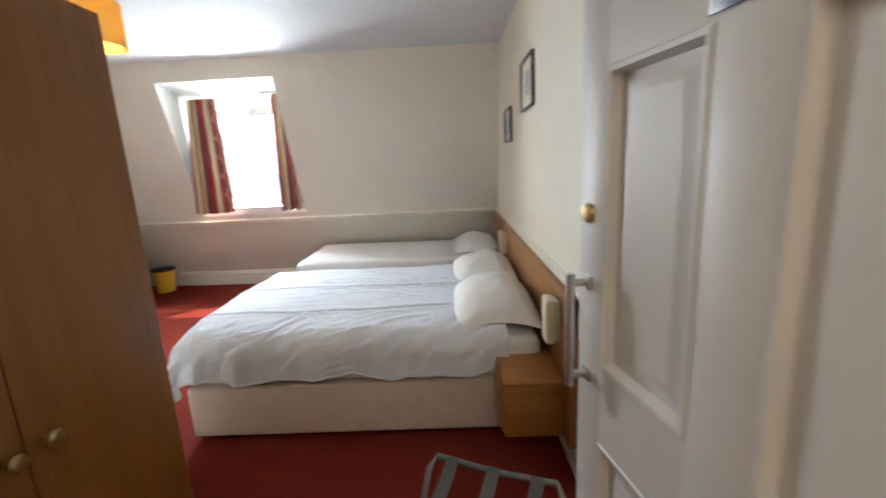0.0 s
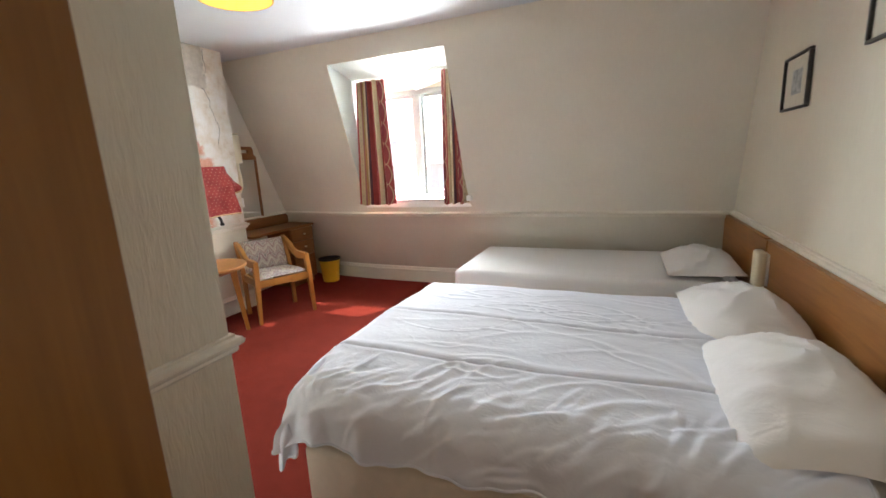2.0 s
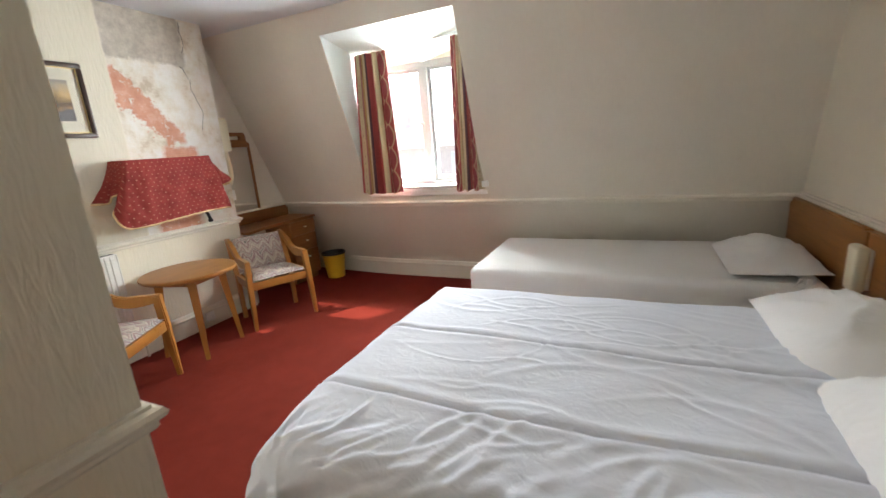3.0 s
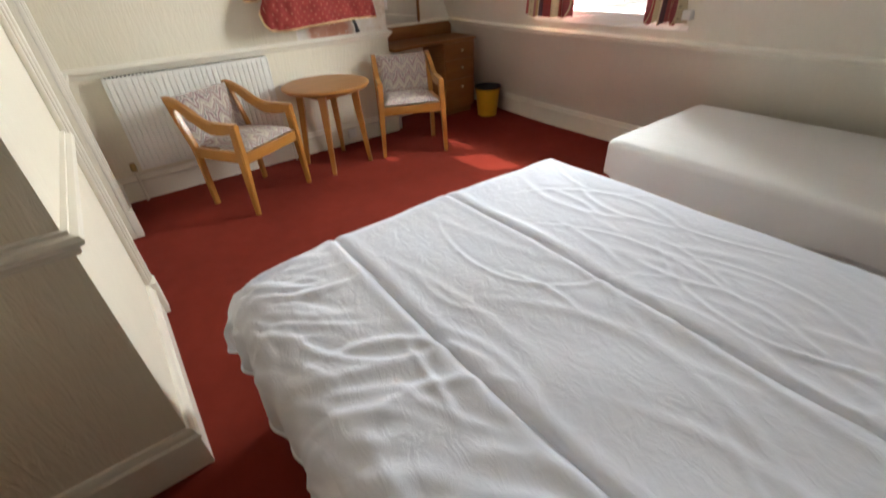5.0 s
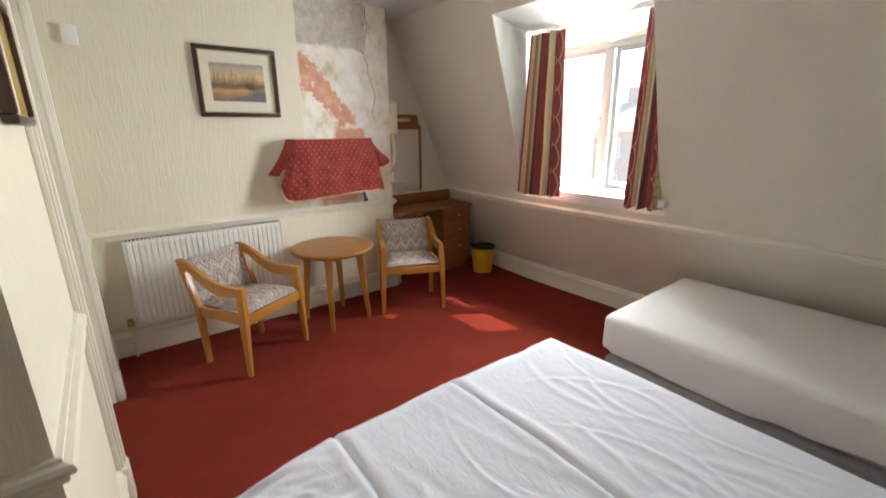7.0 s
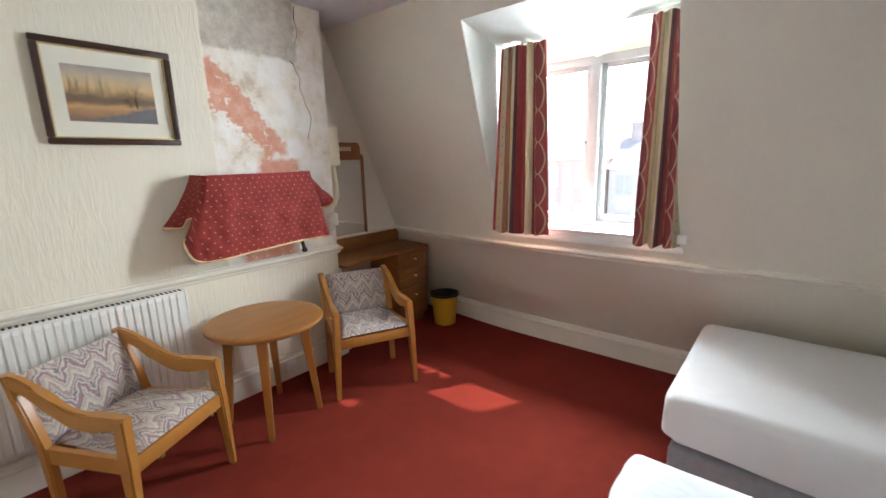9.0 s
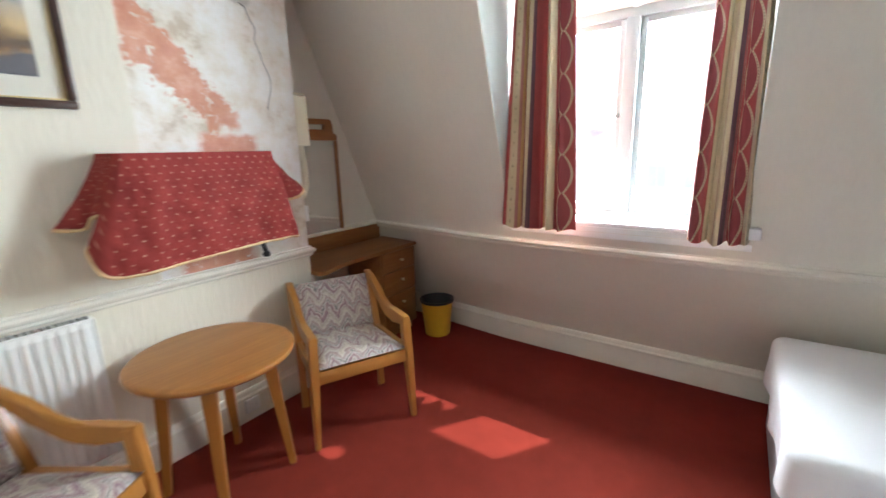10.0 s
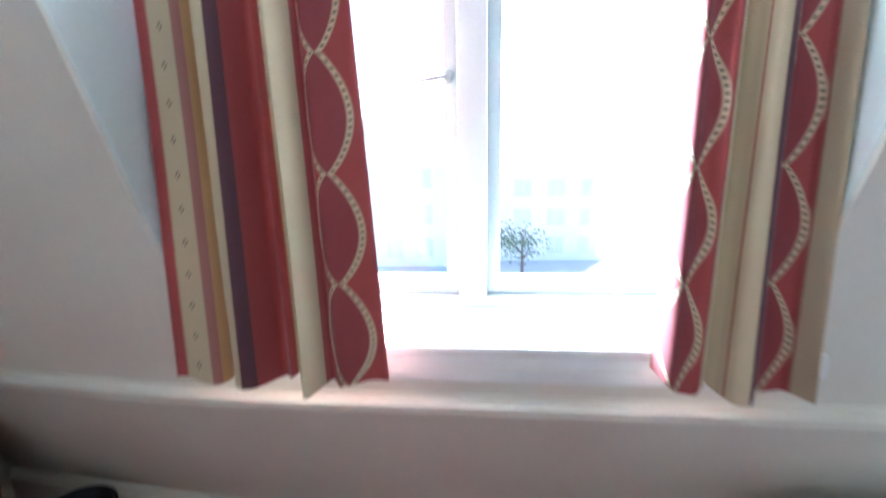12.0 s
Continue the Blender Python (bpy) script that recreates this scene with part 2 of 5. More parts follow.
def curtain_cloth():
    """Striped curtain: red, cream and gold stripes and a red band with a chain of cream ovals (u across, v up in metres)."""
    n = Net("striped_curtain_cloth")
    uv = n.coord("UV")
    u, w, _ = n.split(uv)
    f = n.math("FRACT", n.math("DIVIDE", u, 0.92))
    red, deep, cream, gold, mauve = (0.34, 0.036, 0.040), (0.07, 0.012, 0.035), (0.53, 0.44, 0.28), (0.47, 0.28, 0.11), (0.33, 0.13, 0.11)
    base = n.ramp(f, [(0.0, cream), (0.06, deep), (0.085, red), (0.13, cream), (0.20, mauve), (0.235, gold), (0.27, mauve), (0.30, gold), (0.335, cream), (0.385, deep), (0.415, red), (0.575, gold), (0.60, mauve), (0.625, cream), (0.735, red)], "CONSTANT")
    wave = n.math("ABSOLUTE", n.math("SINE", n.math("MULTIPLY", w, math.pi / 0.20)))
    mid = n.math("SUBTRACT", f, 0.865)
    reach = n.math("MULTIPLY_ADD", n.math("POWER", wave, 0.8), 0.085, 0.010)
    up = n.math("ABSOLUTE", n.math("SUBTRACT", mid, reach))
    dn = n.math("ABSOLUTE", n.math("ADD", mid, reach))
    near = n.math("MINIMUM", up, dn)
    chain = n.math("MULTIPLY_ADD", near, -110, 1.7, clamp=True)
    beads = n.math("MULTIPLY", n.math("MULTIPLY_ADD", near, -160, 1.4, clamp=True), n.math("GREATER_THAN", n.math("FRACT", n.math("DIVIDE", w, 0.012)), 0.55))
    inband = n.band(f, 0.735, 0.998, 0.003)
    inner = n.math("MULTIPLY", n.math("LESS_THAN", n.math("ABSOLUTE", mid), reach), inband)
    col = n.mix(inner, base, (0.24, 0.02, 0.035))
    col = n.mix(n.math("MULTIPLY", chain, inband), col, (0.64, 0.52, 0.34))
    col = n.mix(n.math("MULTIPLY", n.math("MULTIPLY", beads, inband), 0.8), col, (0.05, 0.06, 0.05))
    # small dark four-petal marks in the cream stripes
    dv = n.math("ABSOLUTE", n.math("SUBTRACT", n.math("FRACT", n.math("DIVIDE", w, 0.062)), 0.5))
    for c0 in (0.03, 0.165, 0.68):
        du = n.math("ABSOLUTE", n.math("SUBTRACT", f, c0))
        a, b = n.math("MULTIPLY", du, 0.92), n.math("MULTIPLY", dv, 0.062)
        far, side = n.math("SUBTRACT", n.math("MAXIMUM", a, b), 0.0052), n.math("MINIMUM", a, b)
        dist = n.math("SQRT", n.math("ADD", n.math("MULTIPLY", far, far), n.math("MULTIPLY", side, side)))
        dot = n.math("MULTIPLY_ADD", dist, -900, 3.0, clamp=True)
        col = n.mix(n.math("MULTIPLY", dot, 0.8), col, (0.05, 0.05, 0.035))
    weave = n.noise(n.mapped(uv, (900, 300, 1)), 1.0, 2)
    n.bump(weave, 0.2, 0.001)
    col = n.mix(0.12, col, n.ramp(weave, [(0.3, (0.1, 0.03, 0.03)), (0.7, (0.7, 0.5, 0.4))]))
    m = n.done(col, 0.8, 0, Sheen_Weight=0.2)
    tr = n.t.nodes.new("ShaderNodeBsdfTranslucent")
    n.put(tr, 0, col)
    mx = n.t.nodes.new("ShaderNodeMixShader")
    mx.inputs[0].default_value = 0.09
    n.t.links.new(n.b.outputs[0], mx.inputs[1])
    n.t.links.new(tr.outputs[0], mx.inputs[2])
    n.t.links.new(mx.outputs[0], n.t.nodes["Material Output"].inputs[0])
    return m


M_CURTAIN = curtain_cloth()


def zigzag_cloth():
    """Flame-stitch upholstery in mauve, grey and cream."""
    n = Net("flame_stitch_upholstery")
    v = n.coord()
    x, y, z = n.split(v)
    wob = n.noise(v, 7, 5, 0.65)
    wob2 = n.noise(n.mapped(v, (1, 1, 1), (4, 2, 7)), 13, 4)
    tri = n.math("PINGPONG", n.math("ADD", x, n.math("MULTIPLY_ADD", wob2, 0.045, 0.3)), 0.046)
    along = n.math("ADD", n.math("ADD", n.math("MULTIPLY", y, 0.8), n.math("MULTIPLY", z, 1.0)), n.math("MULTIPLY", wob, 0.20))
    f = n.math("FRACT", n.math("DIVIDE", n.math("ADD", along, n.math("MULTIPLY", tri, 1.9)), 0.155))
    f = n.math("ADD", f, n.math("MULTIPLY_ADD", n.noise(v, 60, 3), 0.16, -0.08))
    col = n.ramp(f, [(0.0, (0.52, 0.46, 0.39)), (0.09, (0.33, 0.28, 0.25)), (0.16, (0.56, 0.50, 0.44)), (0.24, (0.25, 0.16, 0.18)), (0.35, (0.33, 0.22, 0.23)), (0.42, (0.58, 0.52, 0.45)), (0.49, (0.36, 0.32, 0.30)), (0.54, (0.13, 0.12, 0.13)), (0.59, (0.50, 0.46, 0.41)), (0.69, (0.40, 0.29, 0.27)), (0.78, (0.29, 0.22, 0.23)), (0.86, (0.58, 0.52, 0.44)), (0.97, (0.46, 0.41, 0.35))])
    n.bump(n.noise(v, 320, 2), 0.35, 0.002)
    return n.done(col, 0.9)


M_ZIGZAG = zigzag_cloth()


def red_quilt():
    """Dark red cloth with rows of small pale motifs (UV in metres)."""
    n = Net("red_spotted_cloth")
    uv = n.coord("UV")
    u, w, _ = n.split(uv)
    row = n.math("FLOOR", n.math("DIVIDE", w, 0.034))
    shift = n.math("MULTIPLY", n.math("FRACT", n.math("MULTIPLY", row, 0.5)), 0.05)
    du = n.math("ABSOLUTE", n.math("SUBTRACT", n.math("FRACT", n.math("DIVIDE", n.math("ADD", u, shift), 0.05)), 0.5))
    dv = n.math("ABSOLUTE", n.math("SUBTRACT", n.math("FRACT", n.math("DIVIDE", w, 0.034)), 0.5))
    dot = n.math("MULTIPLY_ADD", n.math("ADD", du, n.math("MULTIPLY", dv, 0.75)), -16, 2.4, clamp=True)
    blot = n.noise(uv, 9, 4)
    base = n.ramp(blot, [(0.3, (0.21, 0.017, 0.015)), (0.7, (0.31, 0.034, 0.027))])
    n.bump(n.math("ADD", n.noise(n.mapped(uv, (14, 14, 1)), 1.0, 4), n.math("MULTIPLY", n.noise(uv, 400, 2), 0.1)), 0.75, 0.014)
    return n.done(n.mix(n.math("MULTIPLY", n.math("MULTIPLY", dot, 0.62), n.math("MULTIPLY_ADD", n.noise(uv, 26, 2), 2.4, -0.3, clamp=True)), base, (0.62, 0.36, 0.26)), 0.85)


M_QUILT = red_quilt()
M_QUILTTRIM = plain("gold_piping", (0.72, 0.52, 0.28), 0.7, vary=0.15, scale=60)


def lampshade_cloth():
    n = Net("yellow_lampshade_cloth")
    v = n.coord()
    weave = n.noise(v, 300, 2)
    col = n.ramp(weave, [(0.3, (0.66, 0.46, 0.13)), (0.7, (0.74, 0.54, 0.18))])
    m = n.done(col, 0.8)
    tr = n.t.nodes.new("ShaderNodeBsdfTranslucent")
    n.put(tr, 0, col)
    mx = n.t.nodes.new("ShaderNodeMixShader")
    mx.inputs[0].default_value = 0.4
    n.t.links.new(n.b.outputs[0], mx.inputs[1])
    n.t.links.new(tr.outputs[0], mx.inputs[2])
    n.t.links.new(mx.outputs[0], n.t.nodes["Material Output"].inputs[0])
    return m


M_SHADE = lampshade_cloth()


def mirror_silver():
    n = Net("mirror_silver")
    return n.done((0.82, 0.84, 0.83), 0.02, 1.0)


M_MIRROR = mirror_silver()


def clear_glass(name="window_glass"):
    n = Net(name)
    t = n.t.nodes.new("ShaderNodeBsdfTransparent")
    g = n.t.nodes.new("ShaderNodeBsdfGlossy")
    g.inputs["Roughness"].default_value = 0.02
    fr = n.t.nodes.new("ShaderNodeFresnel")
    fr.inputs[0].default_value = 1.45
    mx = n.t.nodes.new("ShaderNodeMixShader")
    n.t.links.new(fr.outputs[0], mx.inputs[0])
    n.t.links.new(t.outputs[0], mx.inputs[1])
    n.t.links.new(g.outputs[0], mx.inputs[2])
    n.t.links.new(mx.outputs[0], n.t.nodes["Material Output"].inputs[0])
    return n.m


M_GLASS = clear_glass()


# ---- mesh helpers ----
BASES = {}


def thing(name, base, label, category, group="", kind="", turn=0.0):
    """An empty at a thing's base, to which its parts are parented."""
    ob = new(name)
    ob.empty_display_size = 0.1
    ob.location = base
    ob.rotation_euler = (0, 0, radians(turn))
    BASES[ob.name] = Vector(base)
    return tagged(ob, label, category, group, kind)


def link_mesh(name, bm, material, smooth=True, angle=40):
    me = bpy.data.meshes.new(name)
    bmesh.ops.recalc_face_normals(bm, faces=bm.faces[:])
    bm.to_mesh(me)
    bm.free()
    me.materials.append(material)
    if smooth:
        for p in me.polygons:
            p.use_smooth = True
        me.set_sharp_from_angle(angle=radians(angle))
    return new(name, me)


def part(name, bm, material, parent, label="", local=False, smooth=True):
    """Links bm as one mesh under parent. bm is in world coordinates unless local."""
    base = BASES.get(parent.name, Vector((0, 0, 0)))
    if not local:
        bmesh.ops.translate(bm, verts=bm.verts[:], vec=-base)
    ob = link_mesh(name, bm, material, smooth)
    ob.parent = parent
    BASES[ob.name] = base
    return tagged(ob, label) if label else ob


def solid(name, bm, material, label, category, group="", kind="", smooth=True):
    """Links bm as a top-level mesh."""
    return tagged(link_mesh(name, bm, material, smooth), label, category, group, kind)


def box(bm, a, b, bevel=0.0, seg=2, m=None):
    """A box between the corners a and b, with bevelled edges."""
    r = bmesh.ops.create_cube(bm, size=1.0)
    vs = r["verts"]
    lo = Vector([min(p, q) for p, q in zip(a, b)])
    hi = Vector([max(p, q) for p, q in zip(a, b)])
    for v in vs:
        v.co = Vector([lo[i] + (v.co[i] + 0.5) * (hi[i] - lo[i]) for i in range(3)])
    if bevel:
        es = list({e for v in vs for e in v.link_edges})
        out = bmesh.ops.bevel(bm, geom=es, offset=bevel, segments=seg, profile=0.5, affect="EDGES")
        vs = list({v for f in out["faces"] for v in f.verts} | {v for v in vs if v.is_valid})
    if m is not None:
        bmesh.ops.transform(bm, matrix=m, verts=vs)
    return vs


def one_box(a, b, bevel=0.0, seg=2, m=None):
    bm = bmesh.new()
    box(bm, a, b, bevel, seg, m)
    return bm


def tube(bm, points, radius, sides=8, closed_ends=True):
    """A round bar along points."""
    pts = [Vector(p) for p in points]
    rings = []
    for i, p in enumerate(pts):
        d = (pts[min(i + 1, len(pts) - 1)] - pts[max(i - 1, 0)]).normalized()
        up = Vector((0, 0, 1)) if abs(d.z) < 0.9 else Vector((1, 0, 0))
        s = d.cross(up).normalized()
        u = s.cross(d).normalized()
        r = radius[i] if isinstance(radius, (list, tuple)) else radius
        rings.append([bm.verts.new(p + r * (math.cos(2 * math.pi * k / sides) * s + math.sin(2 * math.pi * k / sides) * u)) for k in range(sides)])
    for a, b in zip(rings, rings[1:]):
        for k in range(sides):
            bm.faces.new((a[k], a[(k + 1) % sides], b[(k + 1) % sides], b[k]))
    if closed_ends:
        bm.faces.new(rings[0][::-1])
        bm.faces.new(rings[-1])
    return bm


def lathe(bm, profile, centre, sides=32):
    """Turns (radius, z) pairs round the upright through centre; closes ends of radius 0 or not at all."""
    cx, cy, cz = centre
    rings = []
    for r, z in profile:
        if r < 1e-6:
            rings.append([bm.verts.new((cx, cy, cz + z))])
        else:
            rings.append([bm.verts.new((cx + r * math.cos(2 * math.pi * k / sides), cy + r * math.sin(2 * math.pi * k / sides), cz + z)) for k in range(sides)])
    for a, b in zip(rings, rings[1:]):
        for k in range(sides):
            q = [a[k % len(a)], a[(k + 1) % len(a)], b[(k + 1) % len(b)], b[k % len(b)]]
            q = [v for i, v in enumerate(q) if v not in q[:i]]
            if len(q) > 2:
                bm.faces.new(q)
    return bm


def prism(bm, polygon, axis, lo, hi):
    """A polygon (pairs in the other two axes, in order) pushed along an axis from lo to hi."""
    def at(p, h):
        c = list(p)
        c.insert(axis, h)
        return bm.verts.new(c)
    a = [at(p, lo) for p in polygon]
    b = [at(p, hi) for p in polygon]
    bm.faces.new(a)
    bm.faces.new(b[::-1])
    for i in range(len(a)):
        j = (i + 1) % len(a)
        bm.faces.new((a[i], b[i], b[j], a[j]))
    return a + b


def sheet(bm, rows, uvs=None, thick=0.0):
    """A grid of points as quads; rows of equal length. Optional UV rows, and a second skin thick metres behind."""
    vs = [[bm.verts.new(p) for p in r] for r in rows]
    layer = bm.loops.layers.uv.verify() if uvs else None
    faces = []
    for i in range(len(vs) - 1):
        for j in range(len(vs[0]) - 1):
            f = bm.faces.new((vs[i][j], vs[i][j + 1], vs[i + 1][j + 1], vs[i + 1][j]))
            faces.append(f)
            if layer:
                for lp, (a, b) in zip(f.loops, ((i, j), (i, j + 1), (i + 1, j + 1), (i + 1, j))):
                    lp[layer].uv = uvs[a][b]
    if thick:
        bm.normal_update()
        bmesh.ops.solidify(bm, geom=faces, thickness=thick)
    return bm


# ---- the structure ----
XR, XL, XC = 0.60, -3.63, -3.99          # east wall, chimney breast, alcove
YS, YB = 1.68, 3.885                     # side-room wall, end of the chimney breast
XP, YE, ZC = -1.295, 0.16, 2.42           # passage wall, entrance wall, ceiling
RAIL = 0.825


def north(z, x=-2.0):
    """The y of the sloping north wall at height z."""
    y = 5.128 - 0.531 * z if z <= RAIL else 4.69 - (z - RAIL) * 0.331
    d = max(0.0, -2.6 - x)
    bend = 0.20 * d * d / 1.2 if d < 0.6 else 0.20 * (d - 0.3)
    return y + bend * (0.45 + 0.2 * z / RAIL if z <= RAIL else max(0.0, 0.65 * (2.4 - z) / (2.4 - RAIL)))


BENDS = [-3.28, -3.2, -3.12, -3.04, -2.96, -2.88, -2.8, -2.72, -2.6]   # where the wall bows gently to the alcove


solid("floor", one_box((-4.3, -1.6, -0.12), (0.9, 5.3, 0.0)), M_CARPET, "dark red short-pile carpet covering the bedroom floor", "carpet", kind="structure", smooth=False)
solid("ceiling", one_box((-4.3, -1.6, ZC), (0.9, 4.6, ZC + 0.12)), M_CEIL, "flat white painted bedroom ceiling", "ceiling", kind="structure", smooth=False)
solid("wall_east", one_box((XR, -1.6, 0), (XR + 0.15, 5.2, ZC)), M_WALL, "cream textured wallpaper wall behind the headboards", "wall", kind="structure", smooth=False)
solid("wall_west", one_box((XL - 0.40, YS - 0.16, 0), (XL, YB, ZC)), M_WEST, "cream wall with a stripped patch of pink and white plaster", "wall", kind="structure", smooth=False)
solid("wall_alcove", one_box((XC - 0.15, YB, 0), (XC, 5.3, ZC)), M_NORTH, "cream wall of the alcove behind the dressing table", "wall", kind="structure", smooth=False)

DX0, DX1, DZ0, DZ1 = -2.717, -1.56, 0.93, 2.247   # the dormer's opening in the slope


def north_wall():
    bm = bmesh.new()
    def piece(x0, x1, zs):
        xs = [x0] + [x for x in BENDS if x0 < x < x1] + [x1]
        for xa, xb in zip(xs, xs[1:]):
            for za, zb in zip(zs, zs[1:]):
                c = [(xa, north(za, xa), za), (xb, north(za, xb), za), (xb, north(zb, xb), zb), (xa, north(zb, xa), zb)]
                f = [bm.verts.new(p) for p in c]
                b = [bm.verts.new((p[0], p[1] + 0.22, p[2])) for p in c]
                bm.faces.new(f)
                bm.faces.new(b[::-1])
                for i in range(4):
                    j = (i + 1) % 4
                    bm.faces.new((f[i], b[i], b[j], f[j]))
    piece(-4.05, DX0, [0, RAIL, 1.4, 2.0, ZC])
    piece(DX1, XR + 0.05, [0, RAIL, 1.4, 2.0, ZC])
    piece(DX0, DX1, [0, RAIL, DZ0])
    piece(DX0, DX1, [DZ1, ZC])
    return bm


solid("wall_north", north_wall(), M_NORTH, "pale cream sloping attic wall with a dormer opening", "wall", kind="structure", smooth=False)

# dormer: two cheeks, a broken soffit, the wall over the window head
YW = 4.86
for k, (x, side) in enumerate(((DX0, -1), (DX1, 1))):
    bm = bmesh.new()
    f = 0.008
    prism(bm, [(north(DZ0 - 0.1) + f, DZ0 - 0.1), (north(DZ1 + 0.05) + f, DZ1 + 0.05), (YW + 0.14, DZ1 + 0.12), (YW + 0.14, DZ0 - 0.1)], 0, x - side * 0.003, x + side * 0.09)
    solid("dormer_cheek", bm, M_DORMER, "white painted side cheek of the dormer window", "dormer wall", kind="structure", smooth=False)


def dormer_soffit():
    bm = bmesh.new()
    y0 = north(DZ1)
    xm = -2.20
    a = [Vector(p) for p in ((DX0, y0, DZ1), (xm, y0, DZ1), (xm + 0.06, 4.62, 2.13), (DX0, 4.62, 2.165))]
    b = [Vector(p) for p in ((xm, y0, DZ1), (DX1, y0, DZ1), (DX1, 4.84, 2.17), (-2.13, 4.84, 2.045))]
    for quad in (a, b):
        lo = [bm.verts.new(p) for p in quad]
        hi = [bm.verts.new((p.x, p.y, 2.33)) for p in quad]
        bm.faces.new(lo)
        bm.faces.new(hi[::-1])
        for i in range(4):
            j = (i + 1) % 4
            bm.faces.new((lo[i], hi[i], hi[j], lo[j]))
    return bm


solid("dormer_soffit", dormer_soffit(), M_DORMER, "white sloping plaster soffit of the dormer window", "dormer ceiling", kind="structure", smooth=False)
solid("dormer_head", one_box((DX0 - 0.05, YW - 0.01, 2.06), (DX1 + 0.05, YW + 0.14, 2.40)), M_NORTH, "cream strip of wall above the window head", "dormer wall", kind="structure", smooth=False)

# the window
win = thing("window_1", (-2.14, YW, 0.96), "white painted two-light casement window in the dormer", "window", kind="structure")
FX0, FX1, FZ0, FZ1 = -2.69, -1.585, 0.955, 2.065
bm = bmesh.new()
for a, b in (((FX0, YW, FZ0), (FX0 + 0.055, YW + 0.09, FZ1)), ((FX1 - 0.055, YW, FZ0), (FX1, YW + 0.09, FZ1)),
             ((FX0 + 0.055, YW + 0.002, FZ1 - 0.055), (FX1 - 0.055, YW + 0.088, FZ1)), ((FX0 + 0.055, YW + 0.002, FZ0), (FX1 - 0.055, YW + 0.088, FZ0 + 0.06))):
    box(bm, a, b, 0.004)
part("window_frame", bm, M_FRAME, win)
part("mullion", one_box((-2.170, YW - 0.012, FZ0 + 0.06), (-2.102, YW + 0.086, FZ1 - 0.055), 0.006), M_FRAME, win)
for x0, x1 in ((FX0 + 0.055, -2.170), (-2.102, FX1 - 0.055)):
    w = 0.032
    sash = bmesh.new()
    z0, z1 = FZ0 + 0.06, FZ1 - 0.055
    for a, b in (((x0, YW + 0.02, z0), (x0 + w, YW + 0.06, z1)), ((x1 - w, YW + 0.02, z0), (x1, YW + 0.06, z1)),
                 ((x0 + w, YW + 0.022, z1 - w), (x1 - w, YW + 0.058, z1)), ((x0 + w, YW + 0.022, z0), (x1 - w, YW + 0.058, z0 + w + 0.01))):
        box(sash, a, b, 0.003)
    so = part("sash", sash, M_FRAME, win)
    pane = part("pane", one_box((x0 + w, YW + 0.038, z0 + w), (x1 - w, YW + 0.042, z1 - w)), M_GLASS, so, "clear window pane", smooth=False)
    pane.visible_shadow = False
bm = bmesh.new()
lathe(bm, [(0.0, 0.0), (0.014, 0.0), (0.016, 0.012), (0.012, 0.022), (0, 0.024)], (0, 0, 0), 16)
bmesh.ops.transform(bm, matrix=pose(-2.195, YW + 0.018, 1.535, 90, 0, 0), verts=bm.verts[:])
tube(bm, [(-2.195, YW - 0.006, 1.535), (-2.25, YW - 0.012, 1.527), (-2.31, YW - 0.010, 1.517)], [0.007, 0.006, 0.004])
part("window_handle", bm, M_CHROME, win, "small steel casement handle")
bm = one_box((DX0 + 0.01, 4.648, 0.958), (DX1 + 0.035, YW + 0.01, 0.983), 0.006)
part("window_sill", bm, M_WHITE, win)
part("apron", one_box((DX0 + 0.012, 4.656, 0.896), (DX1 + 0.03, 4.70, 0.957), 0.003), M_WHITE, win)
part("sill_end", one_box((DX1 + 0.0, 4.585, 0.962), (DX1 + 0.055, 4.647, 1.012), 0.008), M_WHITE, win)

# side-room wall with its closed door
SX0, SX1, SZ = -3.035, -2.24, 2.02
bm = bmesh.new()
box(bm, (XL - 0.2, YS - 0.14, 0), (SX0, YS, ZC))
box(bm, (SX1, YS - 0.14, 0), (XP - 0.12, YS, ZC))
box(bm, (SX0, YS - 0.14, SZ), (SX1, YS, ZC))
solid("wall_south", bm, M_WALL, "cream wallpapered wall beside the side-room door", "wall", kind="structure", smooth=False)
solid("wall_passage", one_box((XP - 0.12, -0.05, 0), (XP, YS, ZC)), M_WALL, "cream textured wall of the entrance passage", "wall", kind="structure", smooth=False)
d2 = thing("door_2", (-2.61, YS - 0.08, 0), "closed white panelled side-room door with a moulded frame", "door", kind="structure")
part("door_leaf", one_box((SX0 + 0.02, YS - 0.09, 0.01), (SX1 - 0.02, YS - 0.05, SZ - 0.02), 0.003), M_WHITE, d2)
for x0, x1, z0, z1 in ((SX0 + 0.12, -2.64, 0.2, 0.85), (-2.58, SX1 - 0.12, 0.2, 0.85), (SX0 + 0.12, -2.64, 1.0, 1.85), (-2.58, SX1 - 0.12, 1.0, 1.85)):
    part("door_panel", one_box((x0, YS - 0.052, z0), (x1, YS - 0.042, z1), 0.008), M_WHITE, d2)


def architrave(bm, x0, x1, z0, z1, y):
    box(bm, (x0, y, z0), (x1, y + 0.018, z1), 0.004)
    w = x1 - x0
    box(bm, (x0 + w * 0.12, y + 0.016, z0), (x0 + w * 0.52, y + 0.034, z1), 0.007)
    box(bm, (x0 + w * 0.62, y + 0.016, z0), (x0 + w * 0.86, y + 0.026, z1), 0.004)


